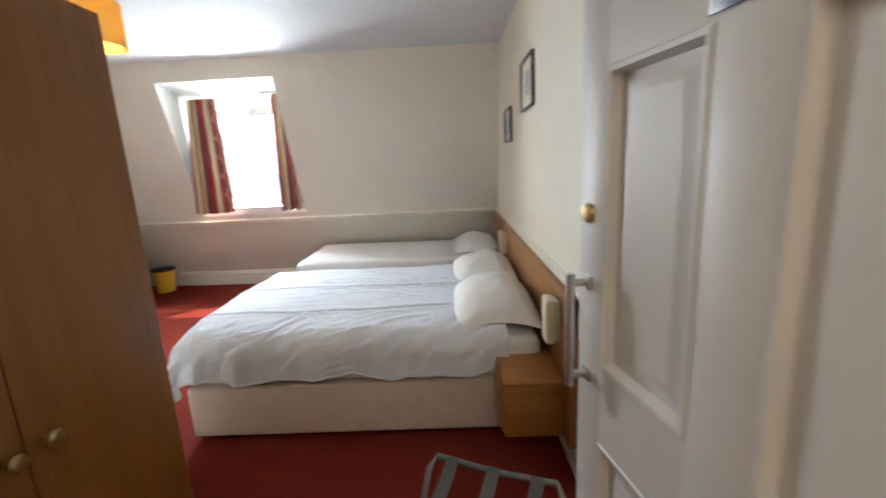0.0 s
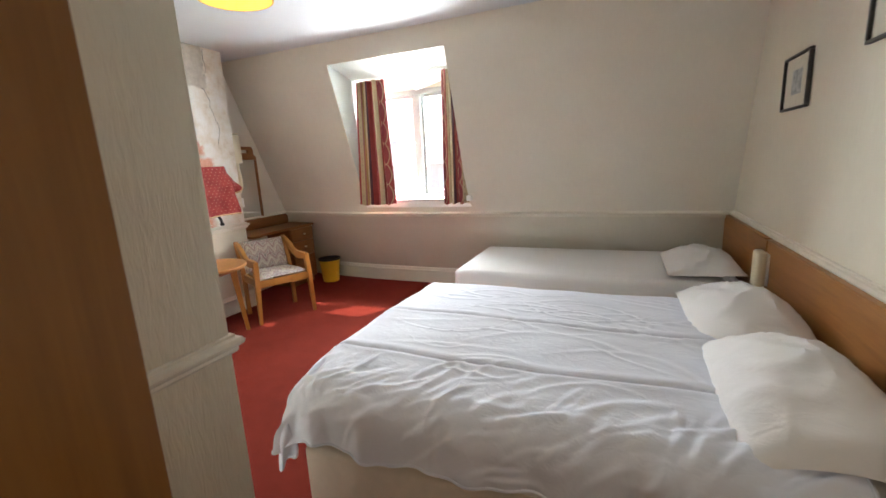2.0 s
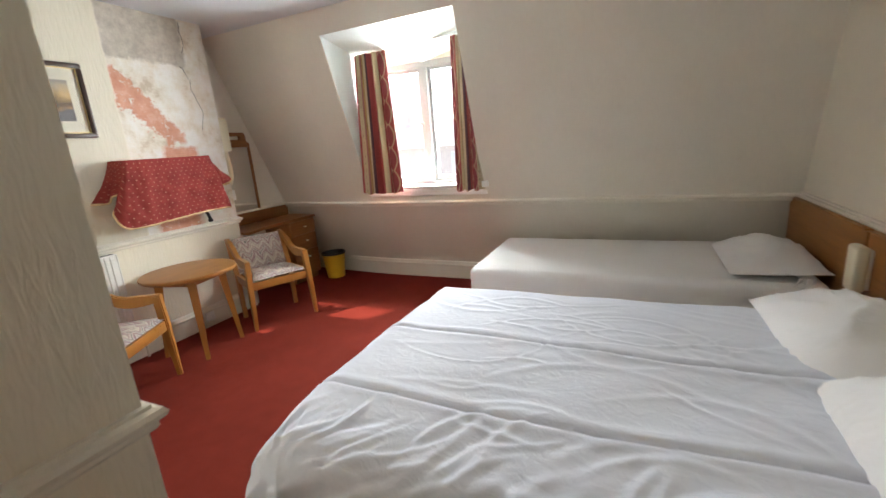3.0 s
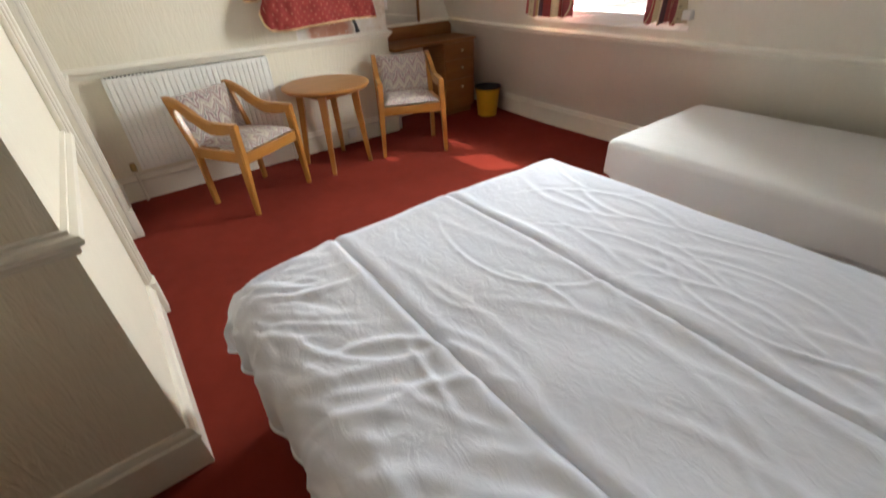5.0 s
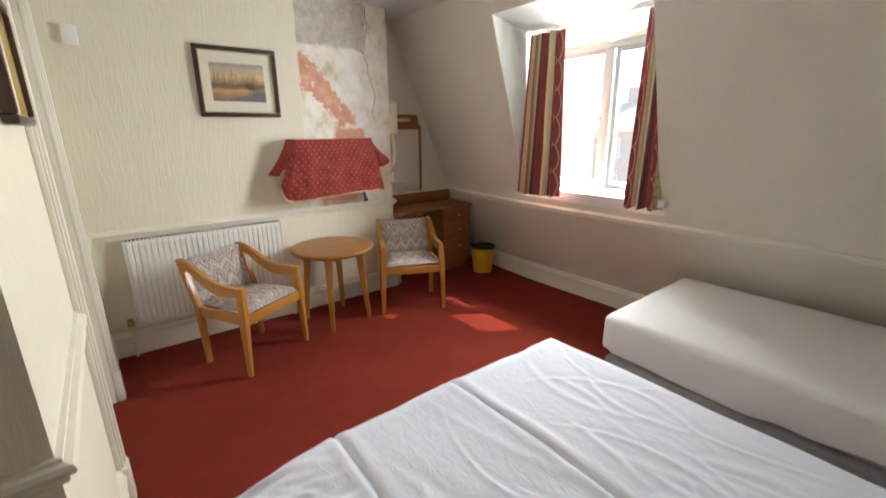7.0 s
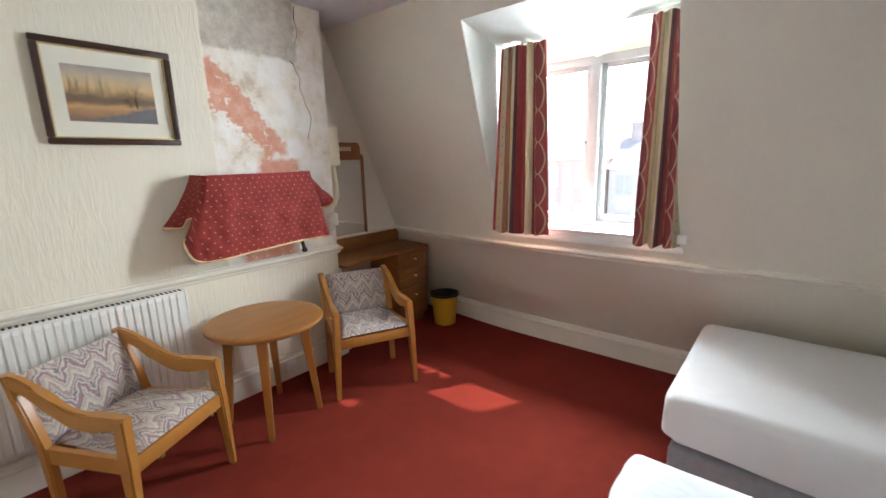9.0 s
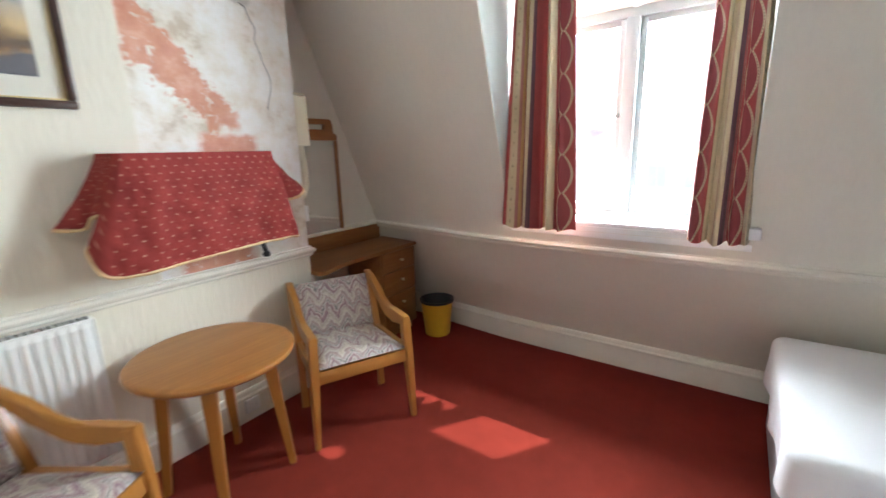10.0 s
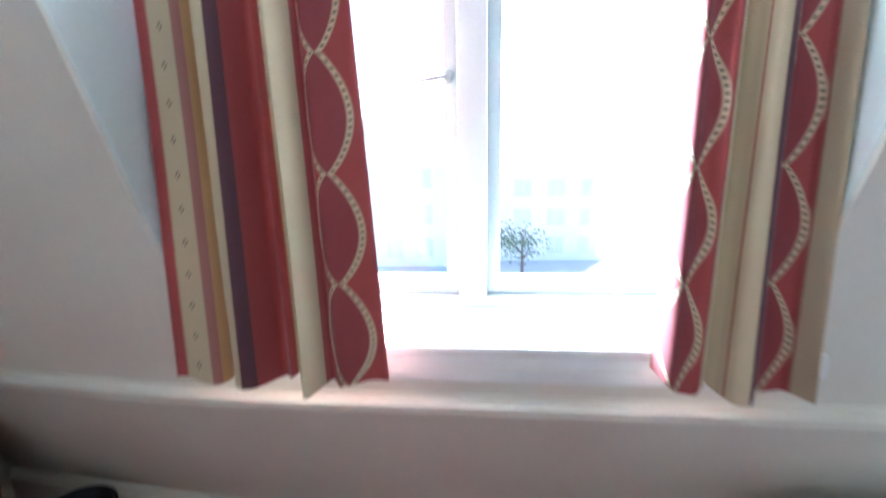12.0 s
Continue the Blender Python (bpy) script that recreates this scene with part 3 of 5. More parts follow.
for x0, x1 in ((SX0 - 0.075, SX0), (SX1, SX1 + 0.075)):
    bm = bmesh.new()
    architrave(bm, x0, x1, 0.17, SZ + 0.07, YS)
    part("architrave", bm, M_TRIM, d2)
    part("plinth_block", one_box((x0 - 0.004, YS, 0), (x1 + 0.004, YS + 0.04, 0.172), 0.006), M_TRIM, d2)
bm = bmesh.new()
box(bm, (SX0, YS, SZ), (SX1, YS + 0.018, SZ + 0.07), 0.004)
box(bm, (SX0, YS + 0.016, SZ + 0.02), (SX1, YS + 0.034, SZ + 0.05), 0.007)
part("architrave_head", bm, M_TRIM, d2)

# entrance wall and corridor behind the first step
EX0, EX1 = -0.30, 0.565
bm = bmesh.new()
box(bm, (XP - 0.12, 0.02, 0), (EX0, YE, ZC))
box(bm, (EX1, 0.02, 0), (XR, YE, ZC))
box(bm, (EX0, 0.02, 2.06), (EX1, YE, ZC))
solid("wall_entrance", bm, M_WALL, "cream wall round the bedroom entrance", "wall", kind="structure", smooth=False)
solid("wall_corridor_end", one_box((-1.6, -1.5, 0), (0.75, -1.35, ZC)), M_WALL, "cream corridor wall behind the entrance", "wall", kind="structure", smooth=False)
solid("wall_corridor_side", one_box((-1.6, -1.35, 0), (-1.45, 0.02, ZC)), M_WALL, "cream corridor side wall", "wall", kind="structure", smooth=False)


# rails and skirtings
def moulding(bm, p, q, out, profile, mitre=(0, 0)):
    """A moulding from p to q (both at its foot on the wall), standing out along the vector out; profile in (out, up)."""
    p, q, out = Vector(p), Vector(q), Vector(out).normalized()
    d = (q - p).normalized()
    a = [bm.verts.new(p + out * o - d * o * mitre[0] + Vector((0, 0, h))) for o, h in profile]
    b = [bm.verts.new(q + out * o + d * o * mitre[1] + Vector((0, 0, h))) for o, h in profile]
    bm.faces.new(a[::-1])
    bm.faces.new(b)
    for i in range(len(a)):
        j = (i + 1) % len(a)
        bm.faces.new((a[i], a[j], b[j], b[i]))


RAILP = [(-0.01, 0), (0.010, 0), (0.016, 0.008), (0.016, 0.018), (0.028, 0.026), (0.032, 0.036), (0.026, 0.046), (0.012, 0.050), (0.012, 0.058), (-0.01, 0.06)]
SKIRTP = [(-0.01, 0), (0.020, 0), (0.020, 0.125), (0.026, 0.132), (0.026, 0.142), (0.018, 0.150), (0.016, 0.162), (0.008, 0.172), (-0.01, 0.174)]


def trim_run(name, profile, z, runs, label):
    last, bm = None, None
    for p, q, out, *mitre in runs:
        if bm is None or p != last:
            if bm is not None:
                tagged(link_mesh(name, bm, M_TRIM, True, 30), label, "moulding", kind="structure")
            bm = bmesh.new()
        moulding(bm, (*p, z), (*q, z), (*out, 0), profile, *mitre)
        last = q
    tagged(link_mesh(name, bm, M_TRIM, True, 30), label, "moulding", kind="structure")


ZR = RAIL - 0.03
trim_run("trim", RAILP, ZR, [
    ((XL, YS), (XL, YB), (1, 0), (0, 1)),
    ((XL, YB), (XC, YB), (0, 1), (1, 0)),
    ((XC, YB), (XC, 4.83), (1, 0)),
    ((XP, 0.16), (XP, YS), (1, 0), (0, 1)),
    ((SX1 + 0.075, YS), (XP, YS), (0, 1), (0, 1)),
    ((XL, YS), (SX0 - 0.075, YS), (0, 1)),
    ((XR, 0.16), (XR, 4.7), (-1, 0)),
    *[((a, north(RAIL, a)), (b, north(RAIL, b)), (0, -1)) for a, b in zip([XC] + BENDS, BENDS + [XR])],
], "cream painted dado rail moulding")
trim_run("baseboard", SKIRTP, 0.0, [
    ((XL, YS), (XL, YB), (1, 0), (0, 1)),
    ((XL, YB), (XC, YB), (0, 1), (1, 0)),
    ((XC, YB), (XC, 5.1), (1, 0)),
    ((XP, 0.16), (XP, YS), (1, 0), (0, 1)),
    ((SX1 + 0.08, YS), (XP, YS), (0, 1), (0, 1)),
    ((XL, YS), (SX0 - 0.08, YS), (0, 1)),
    ((XR, 0.16), (XR, 5.0), (-1, 0)),
    *[((a, north(0.18, a)), (b, north(0.18, b)), (0, -1)) for a, b in zip([XC] + BENDS, BENDS + [XR])],
], "cream painted moulded skirting board")


# ---- the beds ----
def smoothstep(a, b, x):
    t = min(1.0, max(0.0, (x - a) / (b - a)))
    return t * t * (3 - 2 * t)


def mattress(bm, x0, x1, y0, y1, z0, z1, r=0.06):
    box(bm, (x0, y0, z0), (x1, y1, z1), r, 5)


def pillow(bm, x0, x1, y0, y1, z, h, seed, droop=0.0, slump=0.0):
    """A stuffed pillow: pinched corners, a full middle and soft creases."""
    nx, ny = 26, 34
    for side in (1, -1):
        rows = []
        for i in range(nx + 1):
            row = []
            for j in range(ny + 1):
                u, v = 2 * i / nx - 1, 2 * j / ny - 1
                full = max(0.0, (1 - abs(u) ** 2.0)) ** 0.66 * max(0.0, (1 - abs(v) ** 2.1)) ** 0.62
                pinch = 1 - 0.10 * (1 - abs(v)) ** 0.6 * abs(u) - 0.0
                pin2 = 1 - 0.09 * (1 - abs(u)) ** 0.6 * abs(v)
                x = (x0 + x1) / 2 + u * (x1 - x0) / 2 * pin2
                y = (y0 + y1) / 2 + v * (y1 - y0) / 2 * pinch
                w = noise.noise(Vector((x * 7, y * 5, seed))) * 0.024 * full + (1 - abs(noise.noise(Vector((x * 9 + y * 4, y * 5 - x * 6, seed + 4))))) ** 8 * 0.016 * full ** 0.5
                row.append((x, y, z + h * 0.24 + side * (h * (0.68 if side > 0 else 0.24) * full) + (w if side > 0 else 0) + droop * u - slump * u * u * v * v * (1 if v < 0 else 0.4)))
            rows.append(row)
        sheet(bm, rows)
    bmesh.ops.remove_doubles(bm, verts=bm.verts[:], dist=0.0008)
    return bm


# double bed
BX0, BX1, BY0, BY1 = -1.325, 0.52, 1.915, 3.295
dbl = thing("double_bed", ((BX0 + BX1) / 2, (BY0 + BY1) / 2, 0), "double divan bed with cream base under a white duvet", "bed")
bm = one_box((BX0 + 0.03, BY0, 0.025), (BX1, BY1, 0.30), 0.018, 3)
base = part("divan_base", bm, M_DIVAN, dbl, "cream cloth divan base")
for x in (BX0 + 0.08, BX1 - 0.08):
    for y in (BY0 + 0.08, BY1 - 0.08):
        bm = bmesh.new()
        lathe(bm, [(0, 0), (0.02, 0), (0.022, 0.03), (0, 0.03)], (x, y, 0), 12)
        part("glide_foot", bm, M_BLACK, dbl)
bm = bmesh.new()
mattress(bm, BX0 + 0.01, BX1 - 0.01, BY0 + 0.01, BY1 - 0.01, 0.302, 0.505, 0.05)
part("mattress", bm, M_SHEET, dbl, "mattress in a white fitted sheet")


def duvet():
    """A rumpled duvet: hangs over the near side and the foot, with quilt seams along its length and scattered creases."""
    nx, ny = 230, 220
    a = np.linspace(-0.31, 1.665, nx + 1)[:, None] + np.zeros((1, ny + 1))      # from the foot's edge, along the bed
    b = np.linspace(-0.19, 1.58, ny + 1)[None, :] + np.zeros((nx + 1, 1))      # from the near edge, across the bed
    W, r = BY1 - BY0, 0.11
    def roll(s):
        q = r * math.pi / 2
        out = np.where(s <= 0, s, np.where(s < q, r * np.sin(np.clip(s, 0, q) / r), r))
        down = np.where(s <= 0, 0, np.where(s < q, r * (1 - np.cos(np.clip(s, 0, q) / r)), r + s - q))
        return out, down
    wav = 0.012 * np.sin(a * 7 + b * 5) + 0.010 * np.sin(a * 17 - b * 11)
    oa, da = roll(-(a - 0.03) + wav * (a < 0))
    ob, db = roll(-(b - 0.09) + wav * (b < 0))
    oc, dc = roll(b - W + 0.05)
    x = BX0 + 0.03 - oa + 0.075 * np.clip(1 - (b + 0.05) / 0.40, 0, 1) ** 2 * np.clip(1 - a / 0.4, 0, 1)
    y = np.where(b < W / 2, BY0 + 0.09 - ob, BY1 - 0.05 + oc)
    both = np.minimum(np.maximum(0, -a), np.maximum(0, -b))
    both2 = np.minimum(np.maximum(0, -a), np.maximum(0, b - W))
    drop = np.maximum(np.maximum(da, db), dc) + 0.42 * both + 0.1 * both2
    ear = np.clip(both / 0.19, 0, 1) ** 1.5
    x = x - 0.10 * both - 0.045 * ear * (1 + 0.4 * np.sin(60 * (a - b)))
    y = y - 0.02 * both + 0.05 * both2 - 0.03 * ear * np.sin(45 * (a - b) + 1)
    flat = np.clip(1 - drop / 0.10, 0, 1)
    z = 0.562 + 0.016 * np.sin(np.clip(b / W, 0, 1) * math.pi) - drop
    for s0, dep in ((0.345, 0.013), (0.785, 0.010)):
        e = b - s0 - 0.012 * np.sin(a * 3 + s0 * 9)
        z = z - dep * np.exp(-(e / 0.007) ** 2) * (0.3 + 0.7 * flat)
        z = z + (0.004 * np.exp(-((e - 0.028) / 0.020) ** 2) + 0.004 * np.exp(-((e + 0.026) / 0.020) ** 2)) * flat
    rnd = random.Random(12)
    lift = np.zeros_like(a)
    for k in range(185):
        if k < 95:      # slanting folds over the near edge and down the hanging side
            ca, cb = rnd.uniform(0.0, 1.6), rnd.gauss(0.06, 0.10)
            an = rnd.gauss(0.75, 0.38)
            ln, wd, ht = rnd.uniform(0.06, 0.20), rnd.uniform(0.008, 0.020), rnd.uniform(0.0025, 0.0068)
        elif k < 125:   # a fan at the foot corner
            f = rnd.uniform(0.2, 1.45)
            ca, cb, an = 0.20 * math.cos(f) - 0.04, 0.20 * math.sin(f) - 0.06, f
            ln, wd, ht = rnd.uniform(0.06, 0.18), rnd.uniform(0.007, 0.014), rnd.uniform(0.003, 0.007)
        else:           # long loose ones across the top
            ca, cb = rnd.uniform(0.2, 1.6), rnd.uniform(0.40, 1.25)
            an = rnd.gauss(-0.25 + 0.25 * math.sin(3 * ca), 0.30)
            ln, wd, ht = rnd.uniform(0.08, 0.34), rnd.uniform(0.007, 0.018), rnd.uniform(0.0015, 0.0048)
        bend = rnd.uniform(-2.4, 2.4)
        u = (a - ca) * math.cos(an) + (b - cb) * math.sin(an)
        v = -(a - ca) * math.sin(an) + (b - cb) * math.cos(an) + bend * u * u
        lift = lift + ht * np.exp(-(v / wd) ** 2) * np.exp(-(u / ln) ** 4) - 0.5 * ht * np.exp(-((v - 2.0 * wd) / (1.4 * wd)) ** 2) * np.exp(-(u / ln) ** 4)
    lift = 0.013 * np.tanh(lift / 0.013)
    lift = lift + 0.004 * np.sin(a * 9 + 3 * np.sin(b * 5)) * np.sin(b * 7 + 2 * np.sin(a * 4))
    z = z + lift * (0.35 + 0.65 * flat)
    hang = np.clip(drop / 0.2, 0, 1)
    y = y - np.where(b < 0.05, 1, 0) * (lift * (1 - flat) * 0.9 + hang * (0.010 * np.sin(a * 21 + 2 * np.sin(a * 5)) + 0.006 * np.sin(a * 47)))
    x = x - np.where(a < 0.02, 1, 0) * (lift * (1 - flat) * 1.3 + hang * (0.010 * np.sin(b * 19 + 2 * np.sin(b * 6)) + 0.006 * np.sin(b * 41)))
    z = np.maximum(z, 0.03)
    rows = [[(float(x[i, j]), float(y[i, j]), float(z[i, j])) for j in range(ny + 1)] for i in range(nx + 1)]
    bm = bmesh.new()
    sheet(bm, rows)
    hem_line = rows[0] + [q[-1] for q in rows[1:]] + rows[-1][-2::-1] + [q[0] for q in rows[-2:0:-1]]
    hem = bmesh.new()
    tube(hem, hem_line + [hem_line[0]], 0.005, 6, False)
    return bm, hem


cover, hem = duvet()
dv = thing("duvet", (-0.4, 2.5, 0.568), "crumpled white cotton duvet spread over the double bed", "duvet")
part("cover", cover, M_DUVET, dv)
part("hem", hem, M_DUVET, dv, "stitched cotton hem")
for y0, y1, sd in ((1.965, 2.70, 1.0), (2.67, 3.40, 5.0)):
    bm = bmesh.new()
    pillow(bm, 0.085, 0.53, y0, y1, 0.528 if sd < 2 else 0.532, 0.195 if sd < 2 else 0.175, sd, 0.0, 0.045)
    solid("pillow", bm, M_PILLOW, "plump white cotton pillow on the double bed", "pillow", "double bed pillows")

# single bed
SX_0, SX_1, SY0, SY1 = -1.405, 0.52, 3.795, 4.765
sgl = thing("single_bed", ((SX_0 + SX_1) / 2, (SY0 + SY1) / 2, 0), "single divan bed with grey base and white fitted sheet", "bed")
part("divan_base", one_box((SX_0 + 0.03, SY0 + 0.02, 0.02), (SX_1, SY1 - 0.01, 0.265), 0.02, 3), M_GREYDIV, sgl, "grey cloth divan base")


def fitted_sheet():
    """A sheet stretched over a mattress, with an uneven hem: top, then a rounded rim, then a hanging skirt."""
    r = 0.045
    def outline(inset, k, n):
        """A point of a rounded rectangle, k of n round it."""
        x0, x1, y0, y1 = SX_0 + inset, SX_1 - inset, SY0 + inset, SY1 - inset
        c = max(0.010, 0.055 - inset)
        L, W = x1 - x0 - 2 * c, y1 - y0 - 2 * c
        q = math.pi * c / 2
        s = (k / n) * (2 * L + 2 * W + 4 * q)
        for ox, oy, length, a0 in ((x0 + c, y0, L, None), (x1 - c, y0 + c, q, -90), (x1, y0 + c, W, None), (x1 - c, y1 - c, q, 0), (x1 - c, y1, L, None), (x0 + c, y1 - c, q, 90), (x0, y1 - c, W, None), (x0 + c, y0 + c, q, 180)):
            if s <= length or (a0 == 180):
                if a0 is not None:
                    an = radians(a0) + s / c
                    return ox + c * math.cos(an), oy + c * math.sin(an)
                if ox == x0 + c:
                    return ox + s, oy
                if ox == x1:
                    return ox, oy + s
                if ox == x1 - c:
                    return ox - s, oy
                return ox, oy - s
            s -= length
    n = 260
    rows = []
    steps = [(0.40, 0.0), (0.30, 0.0), (0.2, 0.0), (0.12, 0.0)] + [(r * (1 - math.sin(a)), r * (1 - math.cos(a))) for a in (0, 0.3, 0.6, 0.9, 1.2, 1.5708)] + [(0.0, 0.09), (0.0, 0.13), (0.0, 0.17), (0.0, 0.205)]
    for inset, d in steps:
        row = []
        for k in range(n + 1):
            x, y = outline(inset, k % n, n)
            hem = 1 + 0.16 * noise.noise(Vector((x * 2.4, y * 2.4, 3.0))) + 0.08 * math.sin(x * 6 + y * 5)
            dd = d * hem if d > 0.06 else d
            c1 = noise.noise(Vector((x * 3 - y, y * 4 + x, 4)))
            out = 0.010 * math.sin(x * 15 + y * 17 + 3 * c1) * smoothstep(0.06, 0.2, d)
            cx, cy = (SX_0 + SX_1) / 2, (SY0 + SY1) / 2
            nx, ny = (1 if x > cx else -1) * (abs(x - cx) > (SX_1 - SX_0) / 2 - 0.02), (1 if y > cy else -1) * (abs(y - cy) > (SY1 - SY0) / 2 - 0.02)
            row.append((x + nx * out, y + ny * out, 0.502 - dd + 0.004 * c1 * (d < 0.02)))
        rows.append(row)
    bm = bmesh.new()
    sheet(bm, rows)
    bmesh.ops.remove_doubles(bm, verts=bm.verts[:], dist=0.0004)
    inner = [e for e in bm.edges if e.is_boundary and all(v.co.z > 0.45 for v in e.verts)]
    bmesh.ops.contextual_create(bm, geom=inner)
    return bm


part("mattress", one_box((SX_0 + 0.02, SY0 + 0.02, 0.267), (SX_1 - 0.01, SY1 - 0.02, 0.488), 0.05, 4), M_SHEET, sgl)
part("fitted_sheet", fitted_sheet(), M_SHEET, sgl, "smooth white fitted sheet")
bm = bmesh.new()
pillow(bm, 0.09, 0.525, 3.83, 4.53, 0.503, 0.165, 11.0, 0.01)
rows = [[(0.37 + 0.012 * i + 0.02 * math.sin(k * 1.3), 3.87 - 0.022 * k - 0.008 * math.sin(i * 1.7 + k), 0.535 - 0.018 * k + 0.010 * math.sin(i * 2.1 + k * 0.7)) for i in range(7)] for k in range(4)]
sheet(bm, rows)
solid("pillow", bm, M_PILLOW, "white cotton pillow at the head of the single bed", "pillow")


# headboards, bedside box, bedside lamps
def headboard(name, y0, y1, foot_end):
    h = thing(name, (0.575, (y0 + y1) / 2, 0), "long oak-veneered headboard panel fixed along the wall", "headboard", "headboards along the wall")
    z0 = 0.16 if foot_end else 0.28
    poly = [(y0, z0), (y1, z0), (y1, 0.812), (y0 + (0.02 if foot_end else 0), 0.812)]
    if foot_end:
        poly = [(y0 - 0.06, z0), (y1, z0), (y1, 0.812), (y0 + 0.02, 0.812), (y0 + 0.004, 0.80), (y0, 0.785), (y0, 0.69), (y0 - 0.015, 0.665), (y0 - 0.05, 0.655), (y0 - 0.06, 0.64)]
    bm = bmesh.new()
    prism(bm, poly, 0, 0.548, 0.578)
    part("panel", bm, M_OAK, h)
    part("top_edge", one_box((0.545, y0 + 0.02, 0.8125), (0.595, y1, 0.822), 0.002), M_OAK, h)
    part("batten", one_box((0.578, y0 + 0.1, 0.60), (0.599, y1 - 0.1, 0.66)), M_OAK, h)


headboard("headboard", 1.62, 3.63, True)
headboard("headboard", 3.65, 4.72, False)

ns = thing("bedside_box", (0.42, 1.785, 0.16), "wall-hung oak bedside box on the headboard panel", "bedside table")
part("carcass", one_box((0.288, 1.645, 0.165), (0.547, 1.955, 0.405), 0.004), M_OAKX, ns)
part("top_panel", one_box((0.283, 1.640, 0.4055), (0.547, 1.960, 0.424), 0.003), M_OAKX, ns)
part("drawer_front", one_box((0.275, 1.655, 0.185), (0.2875, 1.945, 0.395), 0.003), M_OAK, ns)

for y in (1.775, 3.60):
    lamp = thing("bedside_lamp", (0.52, y, 0.55), "slim ivory plastic bedside wall light, switched off", "wall light", "bedside wall lights")
    bm = one_box((0.485, y - 0.05, 0.555), (0.535, y + 0.05, 0.765), 0.018, 4)
    part("diffuser", bm, M_IVORY, lamp)
    part("back_plate", one_box((0.535, y - 0.042, 0.57), (0.548, y + 0.042, 0.75), 0.004), M_PLASTIC, lamp)


# ---- pictures ----
def art_print(name, kind):
    n = Net(name)
    g = n.coord("Generated")
    x, y, z = n.split(g)
    if kind == "sunset":
        v = n.mapped(g, (3, 3, 3))
        sky_c = n.ramp(n.math("ADD", z, n.math("MULTIPLY_ADD", n.noise(v, 2.0, 5), 0.25, -0.12)), [(0.0, (0.20, 0.14, 0.11)), (0.14, (0.36, 0.20, 0.10)), (0.28, (0.62, 0.36, 0.15)), (0.36, (0.24, 0.15, 0.09)), (0.44, (0.16, 0.11, 0.08)), (0.54, (0.50, 0.33, 0.15)), (0.68, (0.72, 0.52, 0.26)), (0.85, (0.55, 0.45, 0.32)), (1.0, (0.34, 0.31, 0.30))])
        streak = n.noise(n.mapped(g, (1, 22, 1.3)), 1.0, 5, 0.7)
        trees = n.math("MULTIPLY", n.math("MULTIPLY_ADD", streak, 7, -3.3, clamp=True), n.math("MULTIPLY", n.band(z, 0.40, 0.80, 0.25), n.band(y, -0.5, 0.55, 0.4)))
        col = n.mix(n.math("MULTIPLY", trees, 0.85), sky_c, (0.10, 0.06, 0.04))
        bank = n.math("MULTIPLY_ADD", n.math("ADD", n.math("SUBTRACT", n.math("MULTIPLY", y, 0.42), z), n.math("MULTIPLY_ADD", n.noise(v, 3.0, 5), 0.25, -0.16)), 12, 0, clamp=True)
        col = n.mix(bank, col, n.ramp(n.noise(v, 9, 5, 0.7), [(0.35, (0.06, 0.06, 0.07)), (0.7, (0.30, 0.30, 0.33))]))
    else:
        v = n.mapped(g, (2, 2, 2))
        col = n.ramp(n.noise(v, 3.2 if kind == "a" else 2.4, 6, 0.65), [(0.35, (0.16, 0.20, 0.20)), (0.5, (0.42, 0.46, 0.46)), (0.68, (0.66, 0.68, 0.66))])
    return n.done(col, 0.5)


def glazing():
    n = Net("picture_glazing")
    t = n.t.nodes.new("ShaderNodeBsdfTransparent")
    g = n.t.nodes.new("ShaderNodeBsdfGlossy")
    g.inputs["Roughness"].default_value = 0.04
    mx = n.t.nodes.new("ShaderNodeMixShader")
    mx.inputs[0].default_value = 0.05
    n.t.links.new(t.outputs[0], mx.inputs[1])
    n.t.links.new(g.outputs[0], mx.inputs[2])
    n.t.links.new(mx.outputs[0], n.t.nodes["Material Output"].inputs[0])
    return n.m


M_GLAZE = glazing()


